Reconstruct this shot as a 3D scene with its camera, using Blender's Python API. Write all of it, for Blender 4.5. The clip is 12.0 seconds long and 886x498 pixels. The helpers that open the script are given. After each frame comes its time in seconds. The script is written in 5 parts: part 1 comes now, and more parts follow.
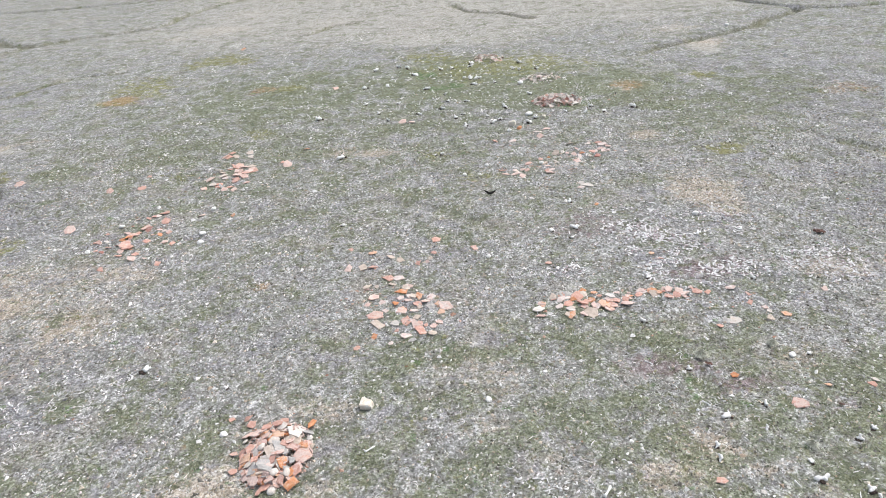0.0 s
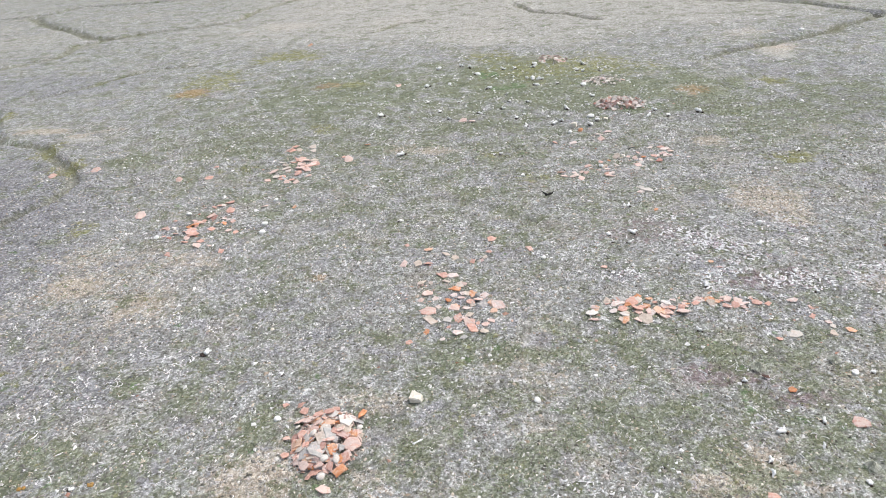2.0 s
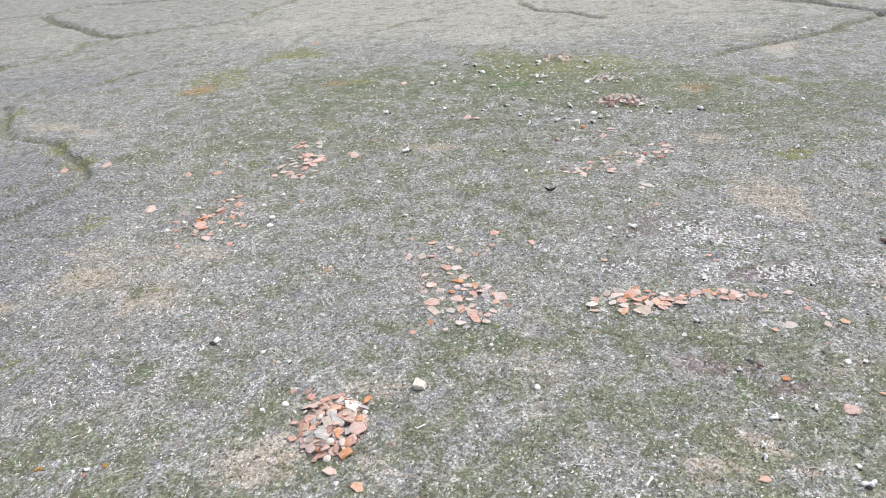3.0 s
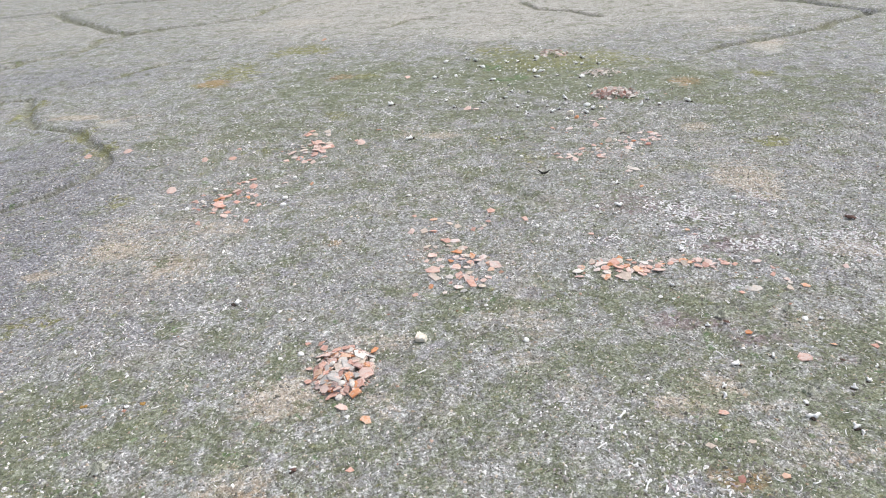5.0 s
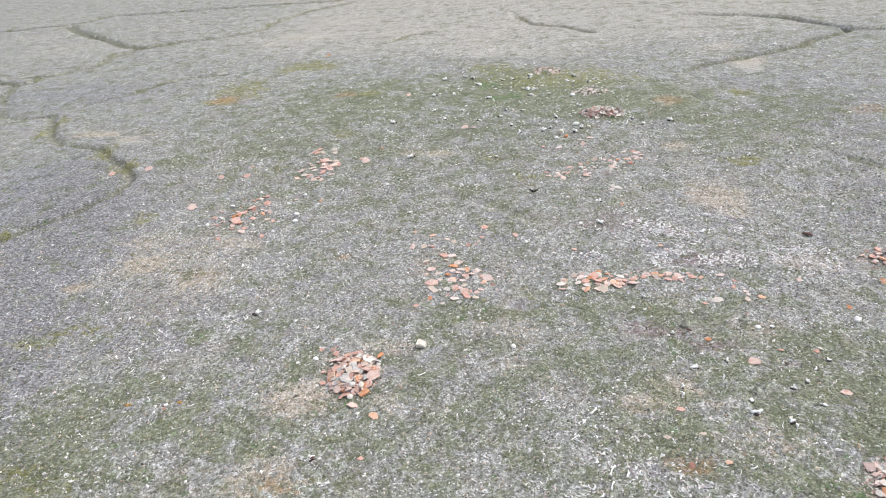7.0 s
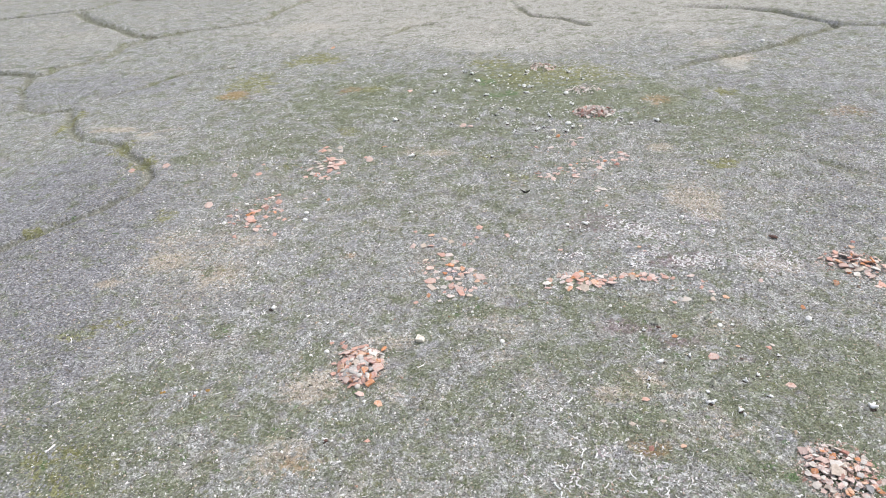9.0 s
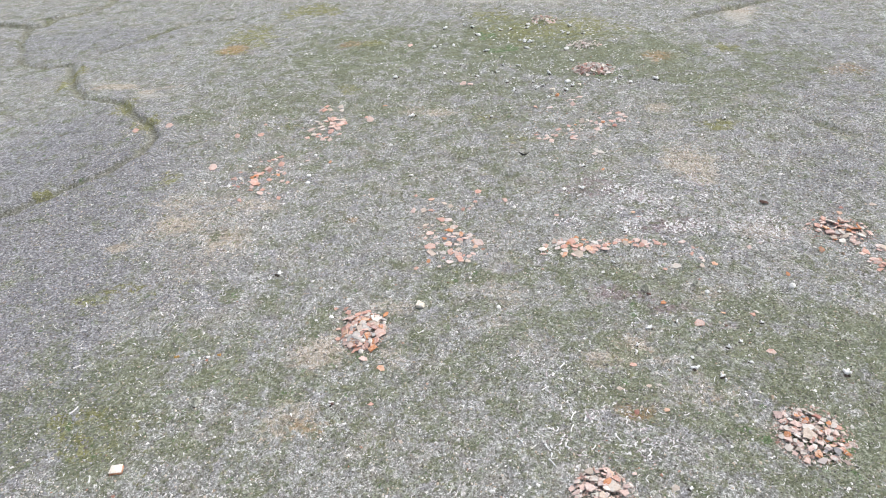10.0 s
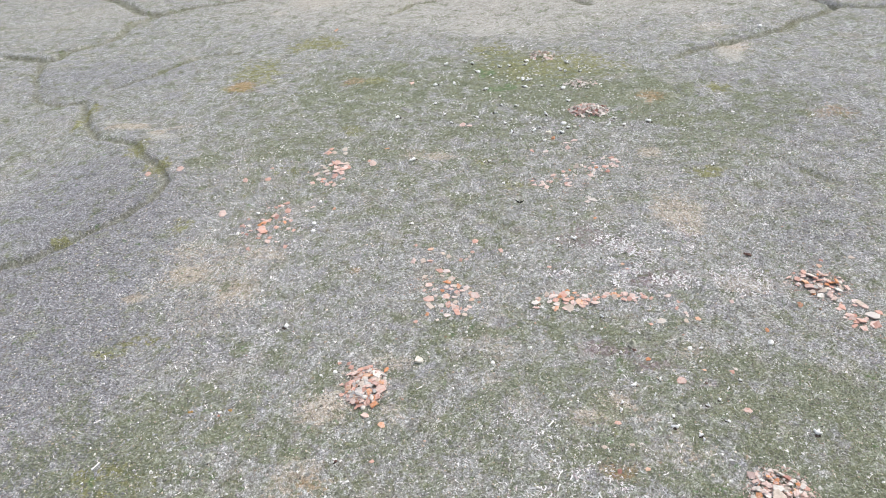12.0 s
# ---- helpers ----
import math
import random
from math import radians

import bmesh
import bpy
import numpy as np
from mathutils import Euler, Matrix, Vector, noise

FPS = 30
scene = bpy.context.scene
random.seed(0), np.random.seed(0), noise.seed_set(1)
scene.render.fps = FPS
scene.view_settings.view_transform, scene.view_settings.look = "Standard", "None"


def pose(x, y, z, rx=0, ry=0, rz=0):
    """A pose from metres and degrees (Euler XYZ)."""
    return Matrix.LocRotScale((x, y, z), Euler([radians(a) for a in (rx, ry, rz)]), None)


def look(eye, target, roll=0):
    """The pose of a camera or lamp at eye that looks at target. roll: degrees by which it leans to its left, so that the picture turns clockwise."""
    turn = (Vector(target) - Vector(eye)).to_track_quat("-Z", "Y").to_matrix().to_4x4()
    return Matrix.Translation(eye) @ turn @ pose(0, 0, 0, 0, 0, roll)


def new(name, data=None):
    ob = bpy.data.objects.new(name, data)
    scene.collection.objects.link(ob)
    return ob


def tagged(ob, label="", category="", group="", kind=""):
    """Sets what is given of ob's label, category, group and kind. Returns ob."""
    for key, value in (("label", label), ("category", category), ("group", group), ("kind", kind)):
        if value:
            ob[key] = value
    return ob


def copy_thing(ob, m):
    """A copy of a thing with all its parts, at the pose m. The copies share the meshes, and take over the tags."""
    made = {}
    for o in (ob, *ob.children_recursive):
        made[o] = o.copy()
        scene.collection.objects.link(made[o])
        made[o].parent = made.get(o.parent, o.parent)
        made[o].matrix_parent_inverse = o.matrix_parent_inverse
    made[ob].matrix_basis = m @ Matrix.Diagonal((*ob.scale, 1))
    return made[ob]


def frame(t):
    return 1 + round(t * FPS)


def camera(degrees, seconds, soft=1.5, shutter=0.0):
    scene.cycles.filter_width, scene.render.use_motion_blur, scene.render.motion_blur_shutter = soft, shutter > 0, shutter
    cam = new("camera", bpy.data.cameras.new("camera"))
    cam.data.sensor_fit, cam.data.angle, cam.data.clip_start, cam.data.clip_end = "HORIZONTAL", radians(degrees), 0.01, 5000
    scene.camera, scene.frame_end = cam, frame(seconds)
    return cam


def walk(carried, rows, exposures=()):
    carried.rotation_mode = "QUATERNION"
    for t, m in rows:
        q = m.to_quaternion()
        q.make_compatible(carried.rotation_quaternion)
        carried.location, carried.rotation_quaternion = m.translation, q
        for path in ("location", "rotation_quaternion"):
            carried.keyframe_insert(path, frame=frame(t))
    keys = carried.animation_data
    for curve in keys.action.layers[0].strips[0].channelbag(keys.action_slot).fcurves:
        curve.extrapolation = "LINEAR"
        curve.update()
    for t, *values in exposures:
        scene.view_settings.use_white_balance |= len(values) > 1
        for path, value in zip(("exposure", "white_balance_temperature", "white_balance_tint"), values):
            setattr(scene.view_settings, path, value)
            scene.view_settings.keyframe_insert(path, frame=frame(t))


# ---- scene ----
cam = camera(64.4, 12.0, soft=1.0)

PATH = [
    (0, (0.061, -0.129, 4.559), (0.021, 1.632, 3.612), -4.4),
    (0.5, (0.049, -0.128, 4.566), (-0.05, 1.632, 3.621), -4.4),
    (1, (0.051, -0.133, 4.569), (-0.092, 1.626, 3.628), -4.4),
    (1.5, (0.05, -0.152, 4.582), (-0.125, 1.604, 3.641), -4.4),
    (2, (0.063, -0.19, 4.581), (-0.133, 1.565, 3.642), -4.4),
    (2.5, (0.07, -0.268, 4.601), (-0.132, 1.486, 3.661), -4.4),
    (3, (0.098, -0.404, 4.608), (-0.112, 1.349, 3.667), -4.4),
    (5, (0.217, -1.313, 4.663), (-0.001, 0.44, 3.725), -4.3),
    (5.5, (0.247, -1.553, 4.714), (0.029, 0.2, 3.775), -4.4),
    (6, (0.291, -1.774, 4.887), (0.072, -0.022, 3.948), -4.4),
    (6.5, (0.344, -1.972, 5.133), (0.125, -0.22, 4.195), -4.4),
    (7, (0.385, -2.172, 5.375), (0.165, -0.419, 4.437), -4.4),
    (8.8, (0.583, -2.837, 6.207), (0.356, -1.091, 5.257), -4.4),
    (9, (0.586, -2.898, 6.279), (0.359, -1.182, 5.277), -4.4),
    (9.5, (0.634, -2.97, 6.562), (0.403, -1.334, 5.434), -4.8),
    (10, (0.672, -2.985, 6.839), (0.439, -1.36, 5.695), -4.8),
    (10.5, (0.724, -2.983, 7.117), (0.488, -1.361, 5.972), -4.9),
    (11, (0.786, -2.978, 7.398), (0.543, -1.358, 6.251), -5.1),
    (11.5, (0.842, -2.968, 7.669), (0.594, -1.349, 6.521), -5.2),
    (12, (0.893, -2.953, 7.966), (0.643, -1.33, 6.824), -5.3),
]
walk(cam, [(t, look(eye, target, roll)) for t, eye, target, roll in PATH])
EXPOSURE = 0.46
scene.view_settings.exposure = EXPOSURE

# ---- overcast daylight ----
SUN_ELEVATION, SUN_AZIMUTH = radians(60), radians(60)  # azimuth from +y towards +x
world = bpy.data.worlds.new("overcast_sky")
scene.world = world
world.use_nodes = True
wn, wl = world.node_tree.nodes, world.node_tree.links
sky = wn.new("ShaderNodeTexSky")
sky.sky_type, sky.sun_disc = "NISHITA", False
sky.sun_elevation, sky.sun_rotation = SUN_ELEVATION, SUN_AZIMUTH
sky.air_density, sky.dust_density = 1.0, 4.0
veil = wn.new("ShaderNodeHueSaturation")  # cloud cover takes the blue out of the sky
veil.inputs["Saturation"].default_value = 0.55
wl.new(sky.outputs[0], veil.inputs["Color"])
wl.new(veil.outputs[0], wn["Background"].inputs["Color"])
wn["Background"].inputs["Strength"].default_value = 0.15
sun = new("sun", bpy.data.lights.new("sun", "SUN"))
sun.data.energy, sun.data.angle, sun.data.color = 0.95, radians(25), (1.0, 0.985, 0.965)
toward = Vector((math.sin(SUN_AZIMUTH) * math.cos(SUN_ELEVATION), math.cos(SUN_AZIMUTH) * math.cos(SUN_ELEVATION), math.sin(SUN_ELEVATION)))
sun.matrix_world = look(toward * 50, (0, 0, 0))

# ---- plan of the ground cover: centre, half widths, strength ----
GREEN_FAR = [
    (-2.7, 14.4, 4.76, 4.07, 0.36), (-1.3, 10.1, 3.58, 1.49, 0.22), (-0.1, 17.5, 1.66, 2.19, 0.78), (-0.5, 17.7, 0.47, 0.5, 1.0),
    (0.1, 16.4, 0.72, 0.31, 1.0), (3.8, 15.7, 1.13, 1.56, 0.72), (2.6, 14.5, 0.72, 0.3, 0.9), (-0.7, 13.9, 0.65, 0.43, 0.8),
    (-4.0, 16.6, 2.12, 2.53, 0.59), (-5.5, 13.3, 1.01, 0.99, 0.65), (4.4, 14.2, 0.57, 0.65, 0.75), (-7.4, 12.4, 0.56, 0.4, 0.78),
    (-3.1, 13.2, 0.85, 0.86, 0.52), (-5.0, 14.9, 0.31, 0.33, 0.65), (-2.0, 17.0, 1.97, 2.12, 0.45), (1.8, 15.9, 1.85, 1.69, 0.72),
    (5.3, 13.4, 1.75, 1.48, 0.52), (7.1, 14.8, 1.28, 1.12, 0.45),
]
OLIVE = [
    (-5.0, 2.5, 0.81, 0.45, 0.6), (-7.9, 18.5, 0.99, 1.21, 0.8), (-8.1, 17.1, 0.65, 0.4, 1.0), (-6.5, 21.0, 1.08, 0.78, 0.9),
    (1.5, 18.1, 2.19, 1.41, 0.8), (-0.4, 19.8, 0.91, 0.7, 0.7), (-3.9, 17.4, 0.42, 0.35, 0.8), (-3.8, 13.9, 0.29, 0.3, 0.8),
    (-6.7, 9.2, 0.24, 0.28, 0.8), (4.7, 11.3, 0.42, 0.27, 1.0), (6.0, 16.0, 0.36, 0.37, 0.8), (-12.3, 15.1, 0.15, 1.12, 1.0),
    (-9.6, 13.1, 0.32, 0.57, 1.0), (-8.5, 12.1, 0.36, 0.39, 0.9), (-9.3, 8.8, 0.24, 0.21, 1.0), (-6.5, 5.2, 0.46, 0.13, 0.8),
    (-6.0, 5.5, 0.47, 0.18, 0.6), (-5.0, 11.7, 0.53, 0.24, 0.6), (-0.2, 12.0, 0.39, 0.24, 0.7), (0.5, 11.0, 0.44, 0.22, 0.6),
]
GREEN_NEAR = [
    (-4.9, 2.8, 0.9, 0.7, 0.8),
    (0.5, 3.6, 6.0, 1.9, 0.3),
    (1.3, 4.8, 0.7, 0.7, 0.45), (-5.2, 3.3, 1.2, 0.8, 0.6), (-4.3, 4.2, 0.6, 0.5, 0.4), (2.6, 5.0, 0.7, 0.4, 0.4), (3.4, 6.4, 0.7, 0.3, 0.4),
    (-2.5, 3.3, 0.25, 0.15, 1.0), (-4.0, 5.4, 0.18, 0.11, 0.9), (-0.5, 5.9, 0.55, 0.32, 0.6), (0.3, 5.9, 0.27, 0.12, 0.9),
    (1.3, 5.9, 0.2, 0.13, 0.8), (2.2, 5.9, 0.36, 0.29, 0.5), (4.4, 4.1, 1.7, 1.54, 0.55), (2.1, 3.6, 0.45, 0.26, 0.8),
    (0.1, 3.9, 1.39, 1.05, 0.15), (-0.8, 4.8, 1.35, 0.75, 0.15), (2.4, 4.5, 0.64, 0.57, 0.4), (5.1, 4.5, 0.69, 0.99, 0.6),
    (-3.4, 3.7, 1.12, 0.64, 0.3), (-4.9, 2.7, 0.9, 0.56, 0.6), (-5.0, 7.1, 0.15, 0.22, 0.8), (1.8, 6.5, 0.84, 0.31, 0.5),
]
MOSS_NEAR = [
    (-4.0, 5.4, 0.18, 0.17, 0.9), (0.7, 5.9, 0.27, 0.18, 0.9), (1.3, 5.8, 0.26, 0.24, 0.6), (1.8, 4.6, 0.3, 0.17, 0.7),
    (2.8, 4.7, 0.2, 0.16, 0.7), (-2.4, 4.9, 0.28, 0.1, 0.7), (-3.3, 5.7, 0.37, 0.16, 0.6), (-2.5, 5.8, 0.25, 0.12, 0.5),
    (3.1, 5.7, 0.57, 0.28, 0.4), (-2.4, 5.1, 0.15, 0.09, 0.9), (1.3, 6.1, 0.55, 0.15, 0.5), (-2.7, 7.8, 0.31, 0.18, 0.4),
    (-0.6, 5.8, 0.6, 0.25, 0.4), (-1.6, 5.7, 0.42, 0.2, 0.3),
]
STRAW = [
    (0.3, 5.5, 0.3, 0.25, 0.45), (0.1, 4.8, 0.3, 0.25, 0.4), (2.5, 4.15, 0.25, 0.15, 0.6), (3.1, 3.5, 0.3, 0.2, 0.5),
    (-5.5, 7.7, 1.08, 1.07, 0.42), (-5.8, 7.4, 0.36, 0.23, 1.0), (-4.8, 7.0, 0.31, 0.42, 0.9), (-6.3, 8.2, 0.5, 0.21, 0.6),
    (-2.3, 4.2, 0.45, 0.35, 0.8), (-1.3, 4.1, 0.29, 0.31, 0.5), (-6.7, 6.8, 0.17, 0.14, 0.9), (-1.4, 12.3, 0.38, 0.25, 1.0),
    (-2.1, 12.4, 0.38, 0.32, 0.7), (3.7, 12.3, 0.29, 0.24, 0.9), (3.8, 9.5, 0.44, 0.62, 0.8), (3.9, 9.0, 0.28, 0.21, 0.9),
    (7.1, 18.9, 0.54, 0.63, 1.0), (4.0, 15.4, 0.27, 0.36, 0.9), (2.1, 4.4, 0.38, 0.28, 0.85), (-2.4, 2.9, 0.33, 0.37, 0.7),
    (-1.3, 5.1, 0.35, 0.21, 0.6), (0.1, 5.7, 0.54, 0.28, 0.4), (3.0, 3.6, 0.4, 0.3, 0.45), (4.6, 7.3, 0.48, 0.3, 0.6),
]
STRAW_B = [
    (-5.8, 7.4, 0.3, 0.21, 0.9), (-4.8, 7.0, 0.51, 0.54, 0.7), (-5.2, 6.3, 0.68, 0.7, 0.35), (-2.3, 4.1, 0.45, 0.29, 0.8),
    (-4.6, 8.2, 0.48, 0.34, 0.6), (1.8, 4.1, 0.33, 0.25, 0.8), (3.5, 5.6, 0.33, 0.26, 0.5), (-0.0, 5.8, 0.48, 0.24, 0.3),
    (0.2, 6.9, 0.4, 0.5, 0.25), (-1.5, 5.2, 0.23, 0.14, 0.6), (3.6, 9.8, 0.34, 0.61, 0.6), (1.0, 4.3, 0.39, 0.33, 0.3),
]
PALE = [
    (-9.1, 13.8, 0.83, 0.22, 0.8), (-10.9, 14.8, 0.74, 0.2, 0.7), (6.9, 18.5, 0.54, 0.57, 0.9), (6.3, 20.9, 0.87, 1.07, 0.5),
    (1.0, 22.6, 3.82, 1.79, 0.8), (-6.7, 28.6, 4.76, 3.41, 0.6), (-0.7, 22.5, 1.73, 1.35, 1.0), (-7.4, 25.6, 1.32, 1.37, 0.6),
    (-17.2, 26.0, 2.99, 2.42, 0.5), (4.8, 22.6, 2.82, 1.76, 0.4),
]
HEATH = [
    (-7.4, 5.2, 1.53, 2.73, 1.0), (-5.7, 2.8, 1.13, 1.03, 0.9), (-8.4, 7.8, 1.96, 4.3, 1.0), (-9.9, 10.6, 1.94, 2.48, 0.9),
    (-13.4, 18.6, 3.16, 1.7, 0.7), (8.1, 14.4, 2.31, 3.14, 0.5), (6.5, 9.2, 1.27, 1.26, 0.5), (-6.5, 3.7, 1.06, 1.64, 0.8),
    (6.4, 16.7, 0.93, 1.1, 0.5), (-5.1, 6.1, 0.88, 0.63, 0.6), (-2.1, 6.5, 0.68, 0.64, 0.3), (-5.0, 5.2, 1.1, 0.56, 0.6),
]
TWIG = [
    (3.1, 8.4, 0.99, 0.75, 1.0), (3.1, 7.4, 0.69, 0.24, 0.9), (4.6, 7.4, 0.58, 0.41, 0.6), (1.6, 2.8, 0.9, 0.6, 0.7),
    (1.4, 7.5, 0.4, 0.27, 0.5), (-3.9, 5.7, 0.84, 0.59, 0.5), (-3.3, 9.6, 1.42, 0.72, 0.4), (0.9, 3.7, 0.91, 0.61, 0.3),
    (4.2, 5.6, 0.43, 0.27, 0.6), (1.9, 4.6, 0.73, 0.47, 0.15), (4.4, 6.5, 0.36, 0.3, 0.5), (-1.0, 9.3, 1.03, 0.57, 0.5),
    (-2.0, 10.1, 0.72, 0.5, 0.3), (-4.7, 5.1, 0.72, 0.41, 0.5), (4.3, 3.1, 0.76, 0.52, 0.3),
]
RUST = [
    (2.1, 5.6, 0.48, 0.22, 0.8), (2.9, 5.3, 0.51, 0.18, 0.6), (3.2, 7.5, 0.59, 0.21, 0.6), (-7.8, 16.9, 0.68, 0.39, 0.5),
    (2.1, 3.3, 0.36, 0.13, 0.6), (3.6, 4.9, 0.41, 0.24, 0.4), (1.9, 8.8, 0.65, 0.52, 0.5),
]
MOSS_LOW = [
    (5.0, 3.2, 0.8, 0.9, 0.8), (5.2, 4.6, 0.5, 0.7, 0.7), (-5.5, 2.5, 0.6, 0.45, 0.8), (-4.6, 2.2, 0.6, 0.4, 0.8), (-6.4, 2.9, 0.5, 0.4, 0.6),
    (4.3, 2.8, 0.39, 0.33, 1.0), (3.5, 2.8, 0.18, 0.13, 1.0), (3.1, 2.1, 0.12, 0.07, 1.0), (3.6, 2.2, 0.42, 0.18, 0.8),
    (4.3, 2.3, 0.24, 0.3, 0.9), (3.0, 2.5, 0.38, 0.16, 0.6), (4.5, 3.4, 0.41, 0.19, 0.6), (-3.7, 2.4, 0.41, 0.21, 0.7),
]
STRAW_C = [
    (-10.6, 14.5, 0.7, 0.21, 1.0), (-9.5, 14.1, 0.27, 0.25, 1.0), (-8.9, 14.4, 0.46, 0.17, 0.6), (-5.9, 7.6, 0.42, 0.2, 1.0),
    (-4.8, 7.0, 0.3, 0.29, 0.9), (-6.6, 6.8, 0.26, 0.14, 0.9), (-5.9, 8.4, 0.66, 0.17, 0.5),
]
MOSS_MID = [
    (-3.7, 3.6, 0.34, 0.22, 0.9), (-2.5, 3.3, 0.24, 0.18, 1.0), (-4.8, 2.9, 0.35, 0.23, 0.8), (-6.4, 5.3, 0.38, 0.13, 0.8),
    (-4.0, 5.4, 0.18, 0.13, 0.8), (-0.6, 3.8, 0.24, 0.09, 0.7), (-2.0, 3.3, 0.18, 0.08, 0.6), (-5.2, 4.1, 0.4, 0.2, 0.4),
    (1.3, 5.9, 0.15, 0.14, 0.9), (2.0, 4.3, 0.31, 0.17, 0.7), (3.3, 4.0, 0.53, 0.35, 0.6), (3.3, 2.9, 0.31, 0.13, 0.9),
    (1.6, 3.4, 0.22, 0.09, 0.6), (0.6, 4.7, 0.39, 0.15, 0.5), (2.1, 3.2, 0.27, 0.1, 0.8),
]
STRAW_FAR = [
    (-8.0, 25.9, 1.34, 0.94, 0.8), (-7.3, 29.2, 1.47, 1.42, 0.5), (-9.3, 25.0, 0.43, 0.33, 0.8), (-1.0, 24.0, 1.01, 1.8, 0.4),
    (0.5, 26.9, 1.33, 1.2, 0.4), (6.9, 21.1, 0.88, 0.62, 0.6), (-3.9, 26.0, 0.88, 0.93, 0.5), (6.5, 23.0, 0.76, 0.9, 0.4),
    (-18.6, 26.2, 1.87, 1.48, 0.35), (-21.5, 29.1, 1.54, 1.2, 0.35), (-15.5, 30.2, 1.55, 1.55, 0.3),
]
SHRED_CLUMPS = [
    (2.4, 8.7, 0.34, 0.18, 0.8), (2.9, 8.3, 0.4, 0.2, 1.0), (3.35, 7.4, 0.34, 0.11, 1.0), (3.8, 8.4, 0.16, 0.2, 0.9), (3.65, 7.25, 0.22, 0.1, 0.8),
    (2.2, 9.2, 0.3, 0.16, 0.6), (2.35, 7.9, 0.2, 0.13, 0.6), (3.3, 8.75, 0.3, 0.15, 0.6), (1.4, 7.55, 0.25, 0.12, 0.5), (3.1, 7.9, 0.25, 0.12, 0.5),
]
OCHRE = [
    (-8.1, 17.25, 0.55, 0.40, 1.0), (-4.55, 17.4, 0.35, 0.35, 0.7), (4.07, 15.5, 0.45, 0.45, 0.7), (8.45, 14.2, 0.6, 0.4, 0.6), (2.05, 3.2, 0.30, 0.12, 0.7), (-2.52, 7.7, 0.14, 0.12, 0.8), (-2.1, 2.8, 0.22, 0.2, 0.5),
]
GULLIES = []
GULLIES.append((0.16, 0.10, 0.0, [(-16.9, 20.7), (-16.2, 19.0), (-15.3, 17.4), (-14.5, 16.6), (-13.5, 16.2), (-13.1, 16.4), (-12.1, 14.9), (-11.2, 13.9), (-10.0, 13.5), (-9.4, 12.8), (-8.5, 12.0), (-7.9, 11.3)]))  # west gully
GULLIES.append((0.17, 0.15, 0.0, [(-7.9, 11.3), (-8.0, 10.3), (-8.6, 9.5), (-9.1, 8.8), (-9.6, 8.2), (-10.3, 7.8), (-11.4, 7.2)]))  # its lower arm
GULLIES.append((0.34, 0.24, 0.0, [(-26.4, 31.1), (-24.8, 31.4), (-22.4, 32.3), (-21.4, 33.2), (-20.7, 34.8), (-17.5, 34.6), (-14.5, 34.9), (-11.0, 35.1), (-8.7, 35.5)]))  # far left
GULLIES.append((0.32, 0.2, 0.0, [(-21.8, 32.2), (-20.3, 30.3), (-17.7, 28.1), (-15.7, 26.1), (-14.7, 25.8), (-13.8, 26.4), (-12.8, 26.9), (-10.7, 28.0), (-10.5, 29.8), (-9.7, 32.4), (-7.9, 34.5)]))  # mid left
GULLIES.append((0.28, 0.18, 0.0, [(-18.9, 21.1), (-17.4, 20.8), (-16.4, 20.5), (-16.5, 21.4), (-16.0, 21.8), (-15.2, 22.7), (-15.4, 24.8), (-14.6, 25.6)]))  # near left
GULLIES.append((0.2, 0.09, 0.2, [(-13.0, 16.8), (-12.4, 17.8), (-11.8, 18.5), (-11.1, 19.6), (-10.5, 20.3), (-9.4, 20.5)]))  # side crack
GULLIES.append((0.25, 0.155, 0.2, [(4.5, 18.1), (5.3, 18.5), (6.4, 19.3), (7.5, 19.8), (8.9, 20.6), (10.6, 22.1), (11.4, 22.8), (12.3, 22.5), (13.7, 22.5)]))  # east gully
GULLIES.append((0.3, 0.27, 0.4, [(6.2, 26.1), (7.3, 26.7), (8.4, 26.2), (10.1, 25.3), (10.6, 24.0), (11.4, 22.7)]))  # far right
GULLIES.append((0.24, 0.14, 0.3, [(0.1, 29.5), (0.6, 27.4), (1.1, 26.3), (2.2, 25.5), (3.1, 24.3)]))  # far middle
GULLIES.append((0.2, 0.12, 0.4, [(-5.4, 23.7), (-4.3, 24.3), (-3.8, 25.5), (-3.0, 25.8)]))  # far crack
GULLIES.append((0.2, 0.062, 0.4, [(6.2, 12.0), (6.6, 11.5), (6.9, 11.2), (7.3, 10.8)]))  # east crack
GULLIES.append((0.15, 0.044, 0.5, [(4.7, 16.0), (5.0, 15.4)]))  # short crack
GULLIES.append((0.2, 0.05, 0.5, [(-7.8, 24.5), (-6.5, 24.0)]))  # stub crack
GULLIES.append((0.22, 0.044, 0.4, [(-2.0, 10.3), (-1.3, 10.2), (-0.4, 9.8), (0.2, 9.3), (0.5, 8.9)]))  # middle step



# ---- noise on arrays ----
_table = np.random.RandomState(7).rand(256, 256)


